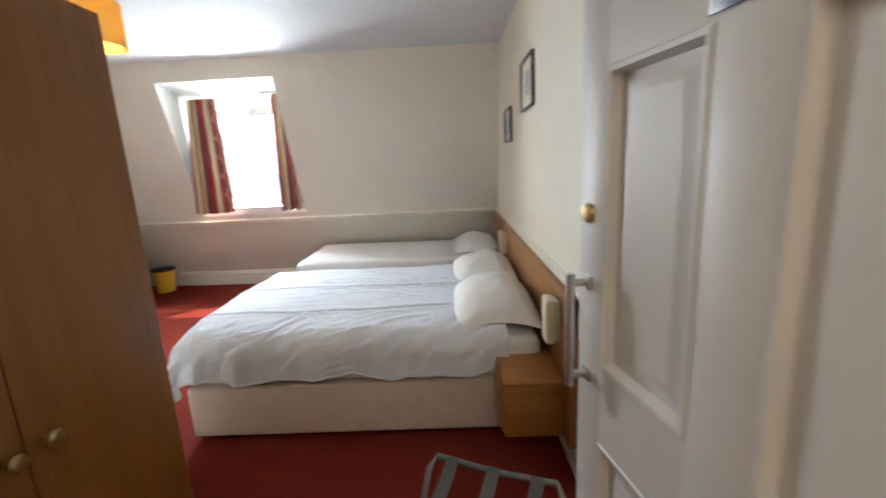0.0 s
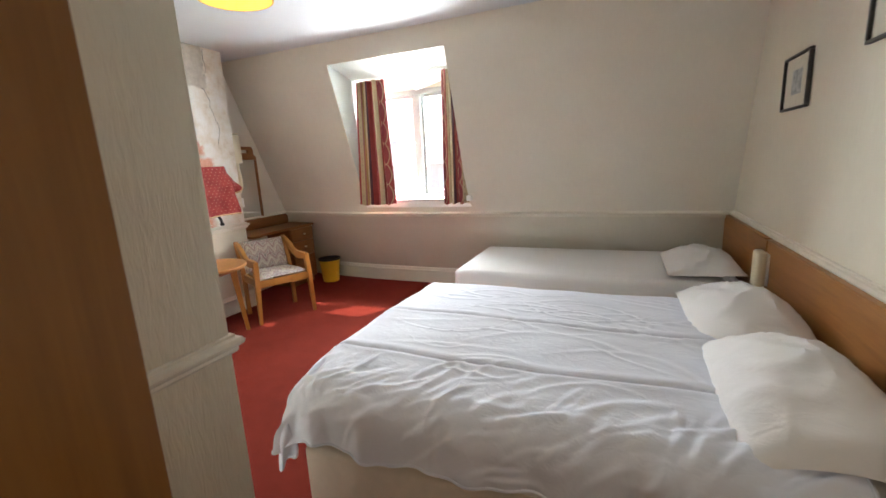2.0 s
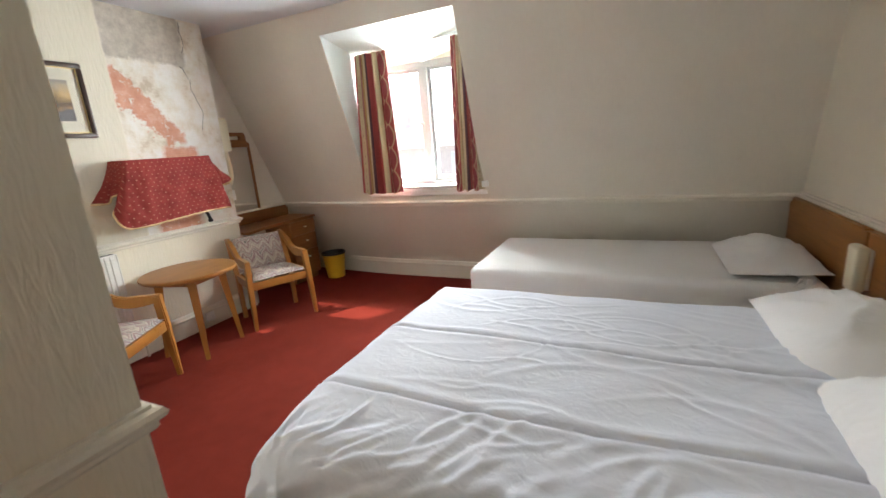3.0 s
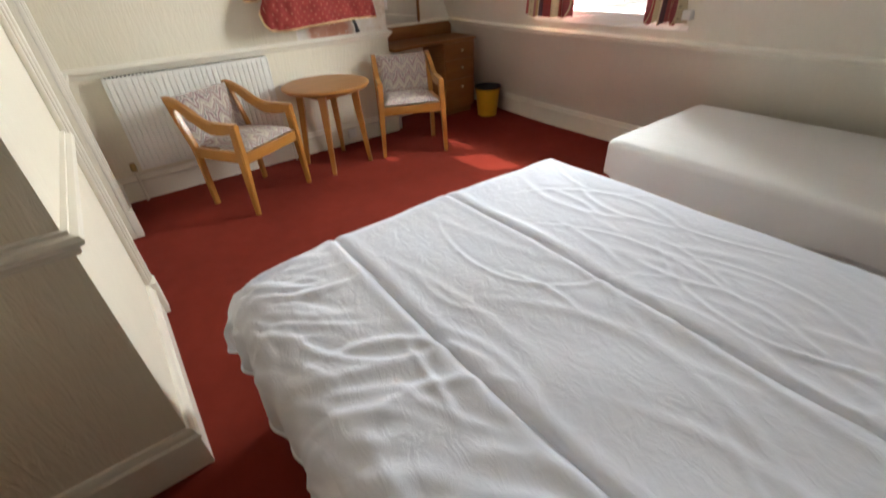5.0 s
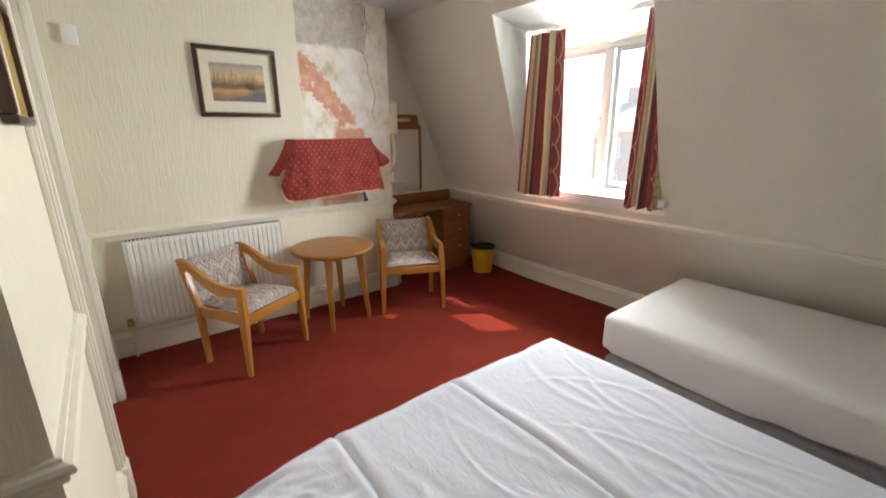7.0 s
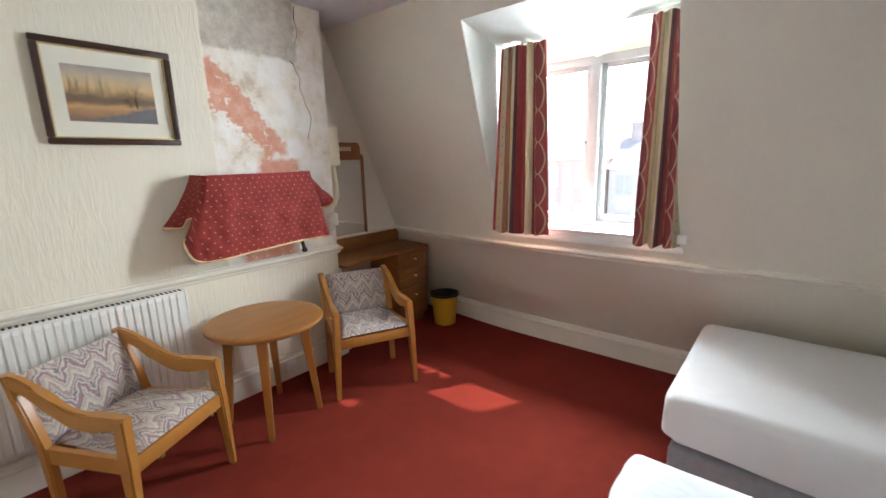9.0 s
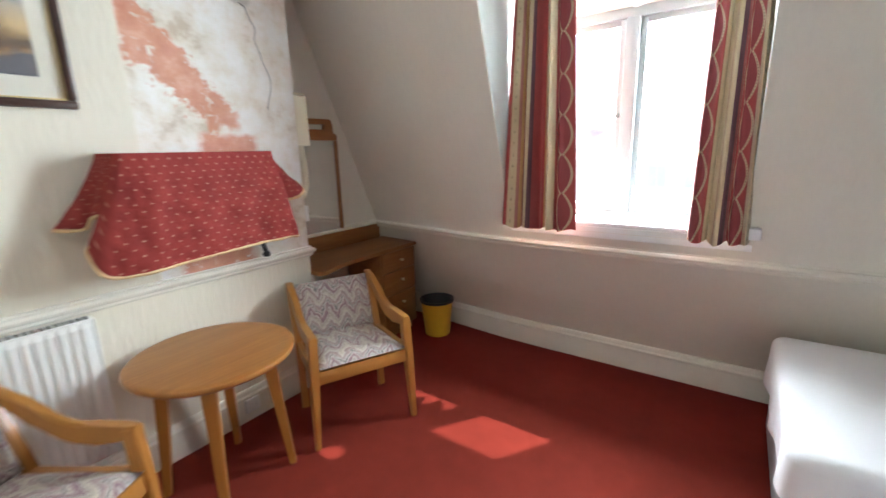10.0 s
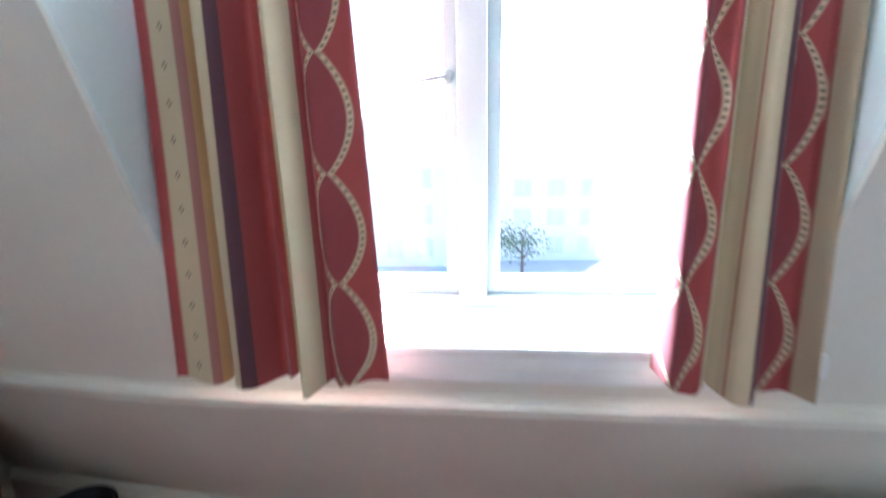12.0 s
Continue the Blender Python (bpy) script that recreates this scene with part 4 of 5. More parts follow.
def picture(w, h, fw, depth, frame_mat, art_mat, mount, slip, m, label):
    """A framed print, built facing local +x with its middle at the origin, hung by m."""
    p = thing("framed_picture", m.translation, label, "picture")
    rot = m.to_3x3().to_4x4()
    def put(name, bm, mat, parent=p, lab=""):
        bmesh.ops.transform(bm, matrix=rot, verts=bm.verts[:])
        return part(name, bm, mat, parent, lab, local=True)
    for name, a, b in (("frame_rail", (0, -w / 2, h / 2 - fw), (depth, w / 2, h / 2)), ("frame_rail", (0, -w / 2, -h / 2), (depth, w / 2, -h / 2 + fw)),
                       ("frame_stile", (0, -w / 2, -h / 2 + fw), (depth, -w / 2 + fw, h / 2 - fw)), ("frame_stile", (0, w / 2 - fw, -h / 2 + fw), (depth, w / 2, h / 2 - fw))):
        put(name, one_box(a, b, min(fw, depth) * 0.28, 2), frame_mat)
    if slip:
        bm = bmesh.new()
        s = 0.006
        iw, ih = w / 2 - fw, h / 2 - fw
        for a, b in (((0.006, -iw, ih - s), (depth * 0.6, iw, ih)), ((0.006, -iw, -ih), (depth * 0.6, iw, -ih + s)), ((0.006, -iw, -ih + s), (depth * 0.6, -iw + s, ih - s)), ((0.006, iw - s, -ih + s), (depth * 0.6, iw, ih - s))):
            box(bm, a, b, 0.001)
        put("slip", bm, M_GOLD, lab="gilt inner slip")
    put("mount", one_box((0.002, -w / 2 + fw * 0.8, -h / 2 + fw * 0.8), (0.006, w / 2 - fw * 0.8, h / 2 - fw * 0.8)), M_MAT)
    aw, ah = mount
    put("print", one_box((0.0062, -aw / 2, -ah / 2), (0.0072, aw / 2, ah / 2)), art_mat, lab="landscape print")
    g = put("glazing", one_box((0.009, -w / 2 + fw * 0.9, -h / 2 + fw * 0.9), (0.0105, w / 2 - fw * 0.9, h / 2 - fw * 0.9)), M_GLAZE)
    g.visible_shadow = False
    return p


west_pic = picture(0.525, 0.452, 0.029, 0.028, M_DARKWOOD, art_print("sunset_lake_print", "sunset"), (0.345, 0.245), True, pose(XL + 0.002, 2.680, 1.778, 0, 0, 0), "dark wood framed sunset lake landscape on the cream wall")
# bare trees drawn in the print
draw = random.Random(4)


def branch(y, z, an, length, width, depth):
    """One drawn limb and the twigs that fork from it."""
    mid = (y + math.sin(an) * length * 0.5 + draw.uniform(-0.004, 0.004), z + math.cos(an) * length * 0.5)
    end = (y + math.sin(an) * length, z + math.cos(an) * length)
    tube(bm, [(0.0078, y, z), (0.0078, *mid), (0.0078, *end)], [width, width * 0.75, width * 0.45], 4)
    if depth:
        for p, turn in ((mid, draw.uniform(0.45, 0.8)), (mid, -draw.uniform(0.45, 0.8)), (end, 0.35), (end, -0.4)):
            if abs(p[0]) < 0.14:
                branch(*p, an + turn, length * draw.uniform(0.5, 0.68), width * 0.5, depth - 1)


for root in ((0.095, -0.055, -0.05, 0.065, 0.0032, 3), (0.070, -0.05, -0.35, 0.045, 0.0018, 2), (-0.035, -0.02, 0.05, 0.040, 0.0014, 2)):
    bm = bmesh.new()
    branch(*root)
    part("drawn_tree", bm, M_THINBLACK, west_pic, "bare tree in the print", local=True)
picture(0.40, 0.30, 0.013, 0.020, M_THINBLACK, art_print("grey_sketch_print", "a"), (0.17, 0.14), False, pose(XR - 0.002, 2.73, 1.815, 0, 0, 180), "thin black framed pale sketch on the cream wall")
picture(0.35, 0.27, 0.013, 0.020, M_THINBLACK, art_print("pale_sketch_print", "b"), (0.13, 0.12), False, pose(XR - 0.002, 3.61, 1.637, 0, 0, 180), "small thin black framed sketch on the cream wall")
picture(0.36, 0.33, 0.024, 0.032, M_DARKWOOD, art_print("brown_sketch_print", "a"), (0.19, 0.18), True, pose(-1.945, YS + 0.002, 1.64, 0, 0, 90), "dark wood framed print beside the side-room door")


# ---- radiator ----
rad = thing("radiator", (-3.58, 2.345, 0.19), "white enamelled panel radiator on the wall below the dado rail", "radiator")
RY0, RY1, RZ0, RZ1 = 1.852, 2.838, 0.212, 0.788
bm = bmesh.new()
n_fl = 29
pitch = (RY1 - RY0 - 0.03) / n_fl
line = [(RY0, -3.566)]
for k in range(n_fl):
    y = RY0 + 0.015 + k * pitch
    line += [(y, -3.566), (y + pitch * 0.14, -3.5575), (y + pitch * 0.70, -3.5575), (y + pitch * 0.84, -3.566)]
line.append((RY1, -3.566))
rows = [[(x, y, z) for y, x in line] for z in (RZ0 + 0.03, RZ1 - 0.03)]
rows.insert(0, [(-3.570, y, RZ0) for y, x in line])
rows.append([(-3.570, y, RZ1 - 0.005) for y, x in line])
sheet(bm, rows, None, 0.006)
part("front_panel", bm, M_RAD, rad, smooth=False)
part("back_panel", one_box((-3.618, RY0 + 0.01, RZ0), (-3.606, RY1 - 0.01, RZ1 - 0.01), 0.003), M_RAD, rad)
for y in (RY0 - 0.002, RY1 - 0.004):
    part("side_panel", one_box((-3.618, y, RZ0 + 0.01), (-3.560, y + 0.006, RZ1 - 0.004), 0.002), M_RAD, rad)
grille = part("top_grille", one_box((-3.618, RY0, RZ1 - 0.006), (-3.562, RY1, RZ1), 0.002), M_RAD, rad)
bm = bmesh.new()
for k in range(46):
    y = RY0 + 0.02 + k * (RY1 - RY0 - 0.04) / 45
    box(bm, (-3.61, y - 0.0055, RZ1 - 0.002), (-3.572, y + 0.0055, RZ1 + 0.0015))
part("grille_slots", bm, M_DARK, grille, "dark slots of the top grille")
bm = bmesh.new()
tube(bm, [(-3.585, RY0 - 0.045, 0.0), (-3.585, RY0 - 0.045, 0.20), (-3.585, RY0 - 0.04, 0.225), (-3.585, RY0, 0.235)], 0.0085)
part("pipe", bm, M_TRIM, rad)
bm = bmesh.new()
lathe(bm, [(0, 0), (0.017, 0), (0.019, 0.02), (0.016, 0.05), (0, 0.052)], (-3.585, RY0 - 0.045, 0.215), 14)
part("valve", bm, M_BRASS, rad, "small brass radiator valve")
bm = bmesh.new()
tube(bm, [(-3.585, RY1 + 0.045, 0.0), (-3.585, RY1 + 0.045, 0.20), (-3.585, RY1 + 0.04, 0.225), (-3.585, RY1, 0.235)], 0.0085)
part("pipe", bm, M_TRIM, rad)


# ---- armchairs ----
def armchair(base, turn):
    """Built facing local -y."""
    c = thing("armchair", base, "low beech armchair with mauve and cream flame-stitch upholstery", "chair", "armchairs by the round table", turn=turn)
    wf, wb, d0, d1 = 0.25, 0.225, -0.22, 0.20
    for s in (-1, 1):
        bm = bmesh.new()
        quad = [(-0.021, -0.024), (0.021, -0.024), (0.021, 0.024), (-0.021, 0.024)]
        lo = [bm.verts.new((s * (wf + 0.004) + x * 0.62, d0 + y * 0.70 - 0.004, 0)) for x, y in quad]
        mid = [bm.verts.new((s * (wf - 0.010) + x, d0 + y, 0.36)) for x, y in quad]
        hi = [bm.verts.new((s * (wf - 0.018) + x, d0 + y + 0.008, 0.555)) for x, y in quad]
        for a, b in ((lo, mid), (mid, hi)):
            for k in range(4):
                bm.faces.new((a[k], a[(k + 1) % 4], b[(k + 1) % 4], b[k]))
        bm.faces.new(lo[::-1])
        bm.faces.new(hi)
        bmesh.ops.bevel(bm, geom=[e for e in bm.edges if abs(e.verts[0].co.z - e.verts[1].co.z) > 0.1], offset=0.006, segments=2, affect="EDGES")
        part("front_leg", bm, M_BEECH, c, local=True)
        bm = bmesh.new()
        prof = [(d1 - 0.035, 0.0, 0.026), (d1 - 0.02, 0.38, 0.042), (d1 + 0.035, 0.55, 0.040), (d1 + 0.085, 0.69, 0.034)]
        rings = [[bm.verts.new((s * wb + x * 0.019, y + q * w / 2, z)) for x, q in ((-1, -1), (1, -1), (1, 1), (-1, 1))] for y, z, w in prof]
        for a, b in zip(rings, rings[1:]):
            for k in range(4):
                bm.faces.new((a[k], a[(k + 1) % 4], b[(k + 1) % 4], b[k]))
        bm.faces.new(rings[0][::-1])
        bm.faces.new(rings[-1])
        bmesh.ops.bevel(bm, geom=[e for e in bm.edges if len(e.link_faces) == 2 and abs(e.verts[0].co.z - e.verts[1].co.z) > 0.1], offset=0.006, segments=2, affect="EDGES")
        part("back_leg", bm, M_BEECH, c, local=True)
        # arm: a board that sweeps down from the back post and runs level to the front leg
        bm = bmesh.new()
        arc = []
        for k in range(15):
            f = k / 14
            y = d1 + 0.075 + (d0 - 0.018 - d1 - 0.075) * f
            top = 0.692 - 0.125 * smoothstep(0.0, 0.62, f)
            arc.append((y, top, 0.055 + 0.02 * math.sin(f * math.pi) - 0.012 * smoothstep(0.8, 1, f), s * (wb + (wf - 0.018 - wb) * f)))
        th = 0.017
        rings = [[bm.verts.new((x - th, y, z)), bm.verts.new((x + th, y, z)), bm.verts.new((x + th, y, z - h)), bm.verts.new((x - th, y, z - h))] for y, z, h, x in arc]
        for a, b in zip(rings, rings[1:]):
            for k in range(4):
                bm.faces.new((a[k], a[(k + 1) % 4], b[(k + 1) % 4], b[k]))
        bm.faces.new(rings[0])
        bm.faces.new(rings[-1][::-1])
        bmesh.ops.bevel(bm, geom=[e for e in bm.edges if abs(e.verts[0].co.y - e.verts[1].co.y) > 0.01], offset=0.007, segments=2, affect="EDGES")
        part("armrest", bm, M_BEECH, c, local=True)
        p, q = Vector((s * (wf - 0.014), d0 + 0.02, 0.335)), Vector((s * (wb - 0.004), d1 - 0.035, 0.325))
        bm = bmesh.new()
        sec = [(-0.012, 0), (0.012, 0), (0.012, 0.065), (-0.012, 0.065)]
        a = [bm.verts.new(p + Vector((x, 0, z))) for x, z in sec]
        b = [bm.verts.new(q + Vector((x, 0, z))) for x, z in sec]
        for k in range(4):
            bm.faces.new((a[k], a[(k + 1) % 4], b[(k + 1) % 4], b[k]))
        bm.faces.new(a[::-1])
        bm.faces.new(b)
        part("side_rail", bm, M_BEECH, c, local=True)
    part("front_rail", one_box((-wf + 0.028, d0 - 0.012, 0.325), (wf - 0.028, d0 + 0.012, 0.392), 0.005), M_BEECH, c, local=True)
    part("back_rail", one_box((-wb + 0.015, d1 - 0.04, 0.325), (wb - 0.015, d1 - 0.018, 0.385), 0.005), M_BEECH, c, local=True)
    # cushions
    bm = bmesh.new()
    nx, ny = 14, 12
    for side in (1, -1):
        rows = []
        for i in range(nx + 1):
            row = []
            for j in range(ny + 1):
                u, v = 2 * i / nx - 1, 2 * j / ny - 1
                full = max(0, 1 - abs(u) ** 6) ** 0.4 * max(0, 1 - abs(v) ** 6) ** 0.4
                wid = (wf - 0.031) + (wb - wf) * (v + 1) / 2
                row.append((u * wid, d0 - 0.018 + (v + 1) / 2 * (d1 - d0 + 0.0), 0.398 + (0.030 + 0.016 * (1 - u * u) * (1 - v * v)) * full * (1 if side > 0 else -0.25) + 0.008 * v * -1))
            rows.append(row)
        sheet(bm, rows)
    bmesh.ops.remove_doubles(bm, verts=bm.verts[:], dist=0.0005)
    part("seat", bm, M_ZIGZAG, c, "flame-stitch upholstered seat", local=True)
    bm = bmesh.new()
    for side in (1, -1):
        rows = []
        for i in range(nx + 1):
            row = []
            for j in range(ny + 1):
                u, v = 2 * i / nx - 1, (j / ny)
                vv = 2 * v - 1
                full = max(0, 1 - abs(u) ** 6) ** 0.4 * max(0, 1 - abs(vv) ** 6) ** 0.4
                y = d1 - 0.024 + 0.084 * v
                z = 0.398 + 0.285 * v
                row.append((u * (wb - 0.021), y - (0.024 + 0.006 * (1 - u * u)) * full * side, z - 0.008 * full * side))
            rows.append(row)
        sheet(bm, rows)
    bmesh.ops.remove_doubles(bm, verts=bm.verts[:], dist=0.0005)
    part("backrest", bm, M_ZIGZAG, c, "flame-stitch upholstered backrest", local=True)
    return c


first = armchair((-3.217, 3.773, 0), 65)
copy_thing(first, pose(-3.158, 2.449, 0, 0, 0, 119))

# ---- round table ----
tb = thing("round_table", (-3.288, 3.123, 0), "small round oak-topped table with four splayed legs", "table")
bm = bmesh.new()
lathe(bm, [(0, 0.572), (0.295, 0.572), (0.300, 0.576), (0.302, 0.581), (0.309, 0.585), (0.311, 0.592), (0.308, 0.600), (0.302, 0.603), (0.28, 0.604), (0, 0.604)], (0, 0, 0), 56)
part("tabletop", bm, M_OAK, tb, local=True)
for k in range(4):
    an = radians(-34 + 90 * k)
    bm = bmesh.new()
    rings = []
    for r, z, w in ((0.248, 0.0, 0.0145), (0.208, 0.42, 0.023), (0.198, 0.571, 0.027)):
        c = Vector((r * math.cos(an), r * math.sin(an), z))
        s, o = Vector((-math.sin(an), math.cos(an), 0)), Vector((math.cos(an), math.sin(an), 0))
        rings.append([bm.verts.new(c + s * w * i + o * w * j) for i, j in ((-1, -1), (1, -1), (1, 1), (-1, 1))])
    for a, b in zip(rings, rings[1:]):
        for q in range(4):
            bm.faces.new((a[q], a[(q + 1) % 4], b[(q + 1) % 4], b[q]))
    bm.faces.new(rings[0][::-1])
    bm.faces.new(rings[-1])
    bmesh.ops.bevel(bm, geom=[e for e in bm.edges if abs(e.verts[0].co.z - e.verts[1].co.z) > 0.1], offset=0.005, segments=2, affect="EDGES")
    part("leg", bm, M_BEECH, tb, local=True)
    a2 = an + math.pi / 2
    p, q = Vector((0.198 * math.cos(an), 0.198 * math.sin(an), 0)), Vector((0.198 * math.cos(a2), 0.198 * math.sin(a2), 0))
    bm = bmesh.new()
    d = (q - p).normalized()
    nrm = Vector((-d.y, d.x, 0)) * 0.009
    a = [bm.verts.new(p + nrm * i + Vector((0, 0, z))) for i, z in ((-1, 0.525), (1, 0.525), (1, 0.5715), (-1, 0.5715))]
    b = [bm.verts.new(q + nrm * i + Vector((0, 0, z))) for i, z in ((-1, 0.525), (1, 0.525), (1, 0.5715), (-1, 0.5715))]
    for i in range(4):
        bm.faces.new((a[i], a[(i + 1) % 4], b[(i + 1) % 4], b[i]))
    part("apron_rail", bm, M_BEECH, tb, local=True)

# ---- dressing table, mirror, basket ----
desk = thing("dressing_table", (-3.78, 4.36, 0), "brown oak dressing table with three drawers in the alcove", "dressing table")
bm = bmesh.new()
edge = [(-3.985, 3.885), (-3.56, 3.885), (-3.535, 3.91), (-3.545, 3.96), (-3.585, 4.06), (-3.60, 4.2), (-3.602, 4.5), (-3.598, 4.85), (-3.985, 4.885)]
prism(bm, edge, 2, 0.678, 0.703)
bmesh.ops.bevel(bm, geom=bm.edges[:], offset=0.004, segments=2, affect="EDGES")
part("tabletop", bm, M_DESK, desk)
part("drawer_unit", one_box((-3.975, 4.475, 0.06), (-3.632, 4.84, 0.677), 0.003), M_DESK, desk)
part("plinth", one_box((-3.96, 4.485, 0.0), (-3.66, 4.83, 0.06)), M_DESK, desk)
for z0, z1 in ((0.524, 0.668), (0.348, 0.518), (0.075, 0.342)):
    dr = part("drawer", one_box((-3.631, 4.480, z0), (-3.614, 4.835, z1), 0.003), M_DESK, desk)
    bm = bmesh.new()
    lathe(bm, [(0, 0), (0.006, 0), (0.006, 0.012), (0.011, 0.018), (0.011, 0.024), (0, 0.027)], (0, 0, 0), 14)
    bmesh.ops.transform(bm, matrix=pose(-3.614, 4.67, min(z1 - 0.07, 0.60) if z1 > 0.3 else 0.26, 0, 90, 0), verts=bm.verts[:])
    part("drawer_knob", bm, M_IVORY, dr, "small pale round knob")
part("upstand", one_box((-3.985, 3.89, 0.704), (-3.965, 4.835, 0.836), 0.004), M_DESK, desk)
bm = bmesh.new()
tube(bm, [(-3.66, 3.95, 0.0), (-3.66, 3.95, 0.678)], 0.014, 12)
part("leg", bm, M_CHROME, desk, "steel tube leg")
bm = bmesh.new()
tube(bm, [(-3.92, 3.95, 0.0), (-3.92, 3.95, 0.678)], 0.014, 12)
part("leg", bm, M_CHROME, desk, "steel tube leg")

mir = thing("wall_mirror", (-3.975, 4.20, 0.84), "tall oak-framed mirror with a slotted head above the dressing table", "mirror")
MY0, MY1 = 3.95, 4.455
part("glass", one_box((-3.978, MY0 + 0.014, 0.842), (-3.970, MY1 - 0.014, 1.462)), M_MIRROR, mir, "silvered mirror glass", smooth=False)
for y in (MY0, MY1 - 0.016):
    part("frame_stile", one_box((-3.988, y, 0.838), (-3.955, y + 0.016, 1.462), 0.004), M_DESK, mir)
bm = bmesh.new()
yc = (MY0 + MY1) / 2
hw = (MY1 - MY0) / 2
# head board in three strips, leaving a slot
def strip(poly):
    prism(bm, [(yc + a, z) for a, z in poly], 0, -3.988, -3.958)
strip([(-hw, 1.463), (hw, 1.463), (hw, 1.50), (hw - 0.03, 1.513), (hw - 0.031, 1.535), (-hw + 0.031, 1.535), (-hw + 0.03, 1.513), (-hw, 1.50)])
strip([(-hw + 0.032, 1.568), (hw - 0.032, 1.568), (hw - 0.045, 1.596), (hw - 0.06, 1.603), (-hw + 0.06, 1.603), (-hw + 0.045, 1.596)])
for s in (-1, 1):
    strip([(s * (hw - 0.10), 1.535), (s * (hw - 0.031), 1.535), (s * (hw - 0.031), 1.568), (s * (hw - 0.10), 1.568)])
part("head_board", bm, M_DESK, mir)
for y, z in ((MY0 + 0.035, 1.435), (MY1 - 0.035, 1.435), (MY0 + 0.035, 0.87), (MY1 - 0.035, 0.87)):
    part("clip", one_box((-3.9695, y - 0.006, z - 0.006), (-3.966, y + 0.006, z + 0.006), 0.002), M_CHROME, mir)

bk = thing("waste_basket", (-3.41, 4.835, 0), "mustard yellow plastic waste basket with a dark liner", "waste basket")
bm = bmesh.new()
lathe(bm, [(0, 0.0), (0.092, 0.0), (0.095, 0.006), (0.096, 0.03), (0.098, 0.034), (0.122, 0.268), (0.126, 0.27), (0.126, 0.276), (0.119, 0.276), (0.094, 0.012), (0, 0.010)], (0, 0, 0), 36)
part("bucket", bm, M_YELLOW, bk, local=True)
bm = bmesh.new()
lathe(bm, [(0, 0.014), (0.09, 0.016), (0.1165, 0.270), (0.120, 0.281), (0.130, 0.281), (0.129, 0.262), (0.1275, 0.262)], (0, 0, 0), 36)
part("liner", bm, M_BLACK, bk, "black bin liner folded over the rim", local=True)

# ---- wall shelf under a red cloth ----
cl = thing("covered_wall_box", (XL, 3.30, 0.9), "red spotted cloth draped over a small wall-mounted box", "covered box")
part("box", one_box((XL + 0.001, 2.995, 1.02), (-3.47, 3.60, 1.375), 0.01), M_DARK, cl)


def smooth_between(prof, m, f):
    """A point of the rounded line through the hem's corners, f of the way from corner m."""
    p = [Vector(prof[min(max(m + d, 0), len(prof) - 1)][1]) for d in (-1, 0, 1, 2)]
    return list(0.5 * (2 * p[1] + (p[2] - p[0]) * f + (2 * p[0] - 5 * p[1] + 4 * p[2] - p[3]) * f ** 2 + (3 * p[1] - p[0] - 3 * p[2] + p[3]) * f ** 3))


def drape():
    prof = [((-3.625, 2.965), (-3.60, 2.790, 1.130)), ((-3.60, 2.967), (-3.56, 2.830, 1.125)), ((-3.575, 2.968), (-3.545, 2.868, 1.130)), ((-3.55, 2.969), (-3.53, 2.893, 1.165)),
            ((-3.52, 2.971), (-3.465, 2.938, 1.175)), ((-3.50, 2.973), (-3.44, 2.943, 1.135)), ((-3.485, 2.975), (-3.48, 2.858, 1.08)), ((-3.475, 2.980), (-3.475, 2.842, 1.03)), ((-3.468, 2.987), (-3.435, 2.880, 0.955)),
            ((-3.455, 3.06), (-3.425, 3.02, 0.948)), ((-3.455, 3.30), (-3.425, 3.33, 0.968)), ((-3.455, 3.54), (-3.425, 3.59, 0.976)), ((-3.465, 3.598), (-3.43, 3.682, 0.972)),
            ((-3.485, 3.612), (-3.50, 3.662, 0.990)), ((-3.50, 3.620), (-3.50, 3.650, 1.13)), ((-3.53, 3.624), (-3.47, 3.735, 1.160)), ((-3.57, 3.626), (-3.50, 3.788, 1.19)), ((-3.625, 3.627), (-3.58, 3.795, 1.235))]
    fine = []
    per = 9
    for m, ((t0, b0), (t1, b1)) in enumerate(zip(prof, prof[1:])):
        for k in range(per):
            f = k / per
            fine.append(([t0[i] + (t1[i] - t0[i]) * f for i in range(2)], smooth_between(prof, m, f)))
    fine.append(prof[-1])
    rows, uvs = [], []
    n_t = 22
    run = 0.0
    last = None
    cols = []
    for t, b in fine:
        if last is not None:
            run += math.hypot(t[0] - last[0], t[1] - last[1]) + 0.2 * math.hypot(b[0] - last[2], b[1] - last[3])
        last = (t[0], t[1], b[0], b[1])
        cols.append(run)
    rows.append([(XL + 0.004, t[1] * 0.985 + 3.30 * 0.015, 1.386) for t, b in fine])
    uvs.append([(c, 0.72) for c in cols])
    for k in range(n_t + 1):
        f = k / n_t
        row = []
        for i, (t, b) in enumerate(fine):
            bow = math.sin(f * math.pi) * 0.012
            top = 1.387 if k else 1.389
            x = t[0] + (b[0] - t[0]) * f ** 0.8
            y = t[1] + (b[1] - t[1]) * f ** 1.15
            z = top + (b[2] - top) * f
            w = noise.noise(Vector((y * 9, z * 5, x * 9))) * 0.020 * f + noise.noise(Vector((y * 26, z * 6, 5))) * 0.013 * f
            w += 0.005 * math.sin(y * 34 + 4 * z + 2.5 * math.sin(z * 8)) * min(1.0, 2.5 * f)
            row.append((x + w + bow, y, z))
        rows.append(row)
        uvs.append([(c, 0.55 * (1 - f)) for c in cols])
    bm = bmesh.new()
    sheet(bm, rows, uvs, 0.005)
    return bm, rows[-1]


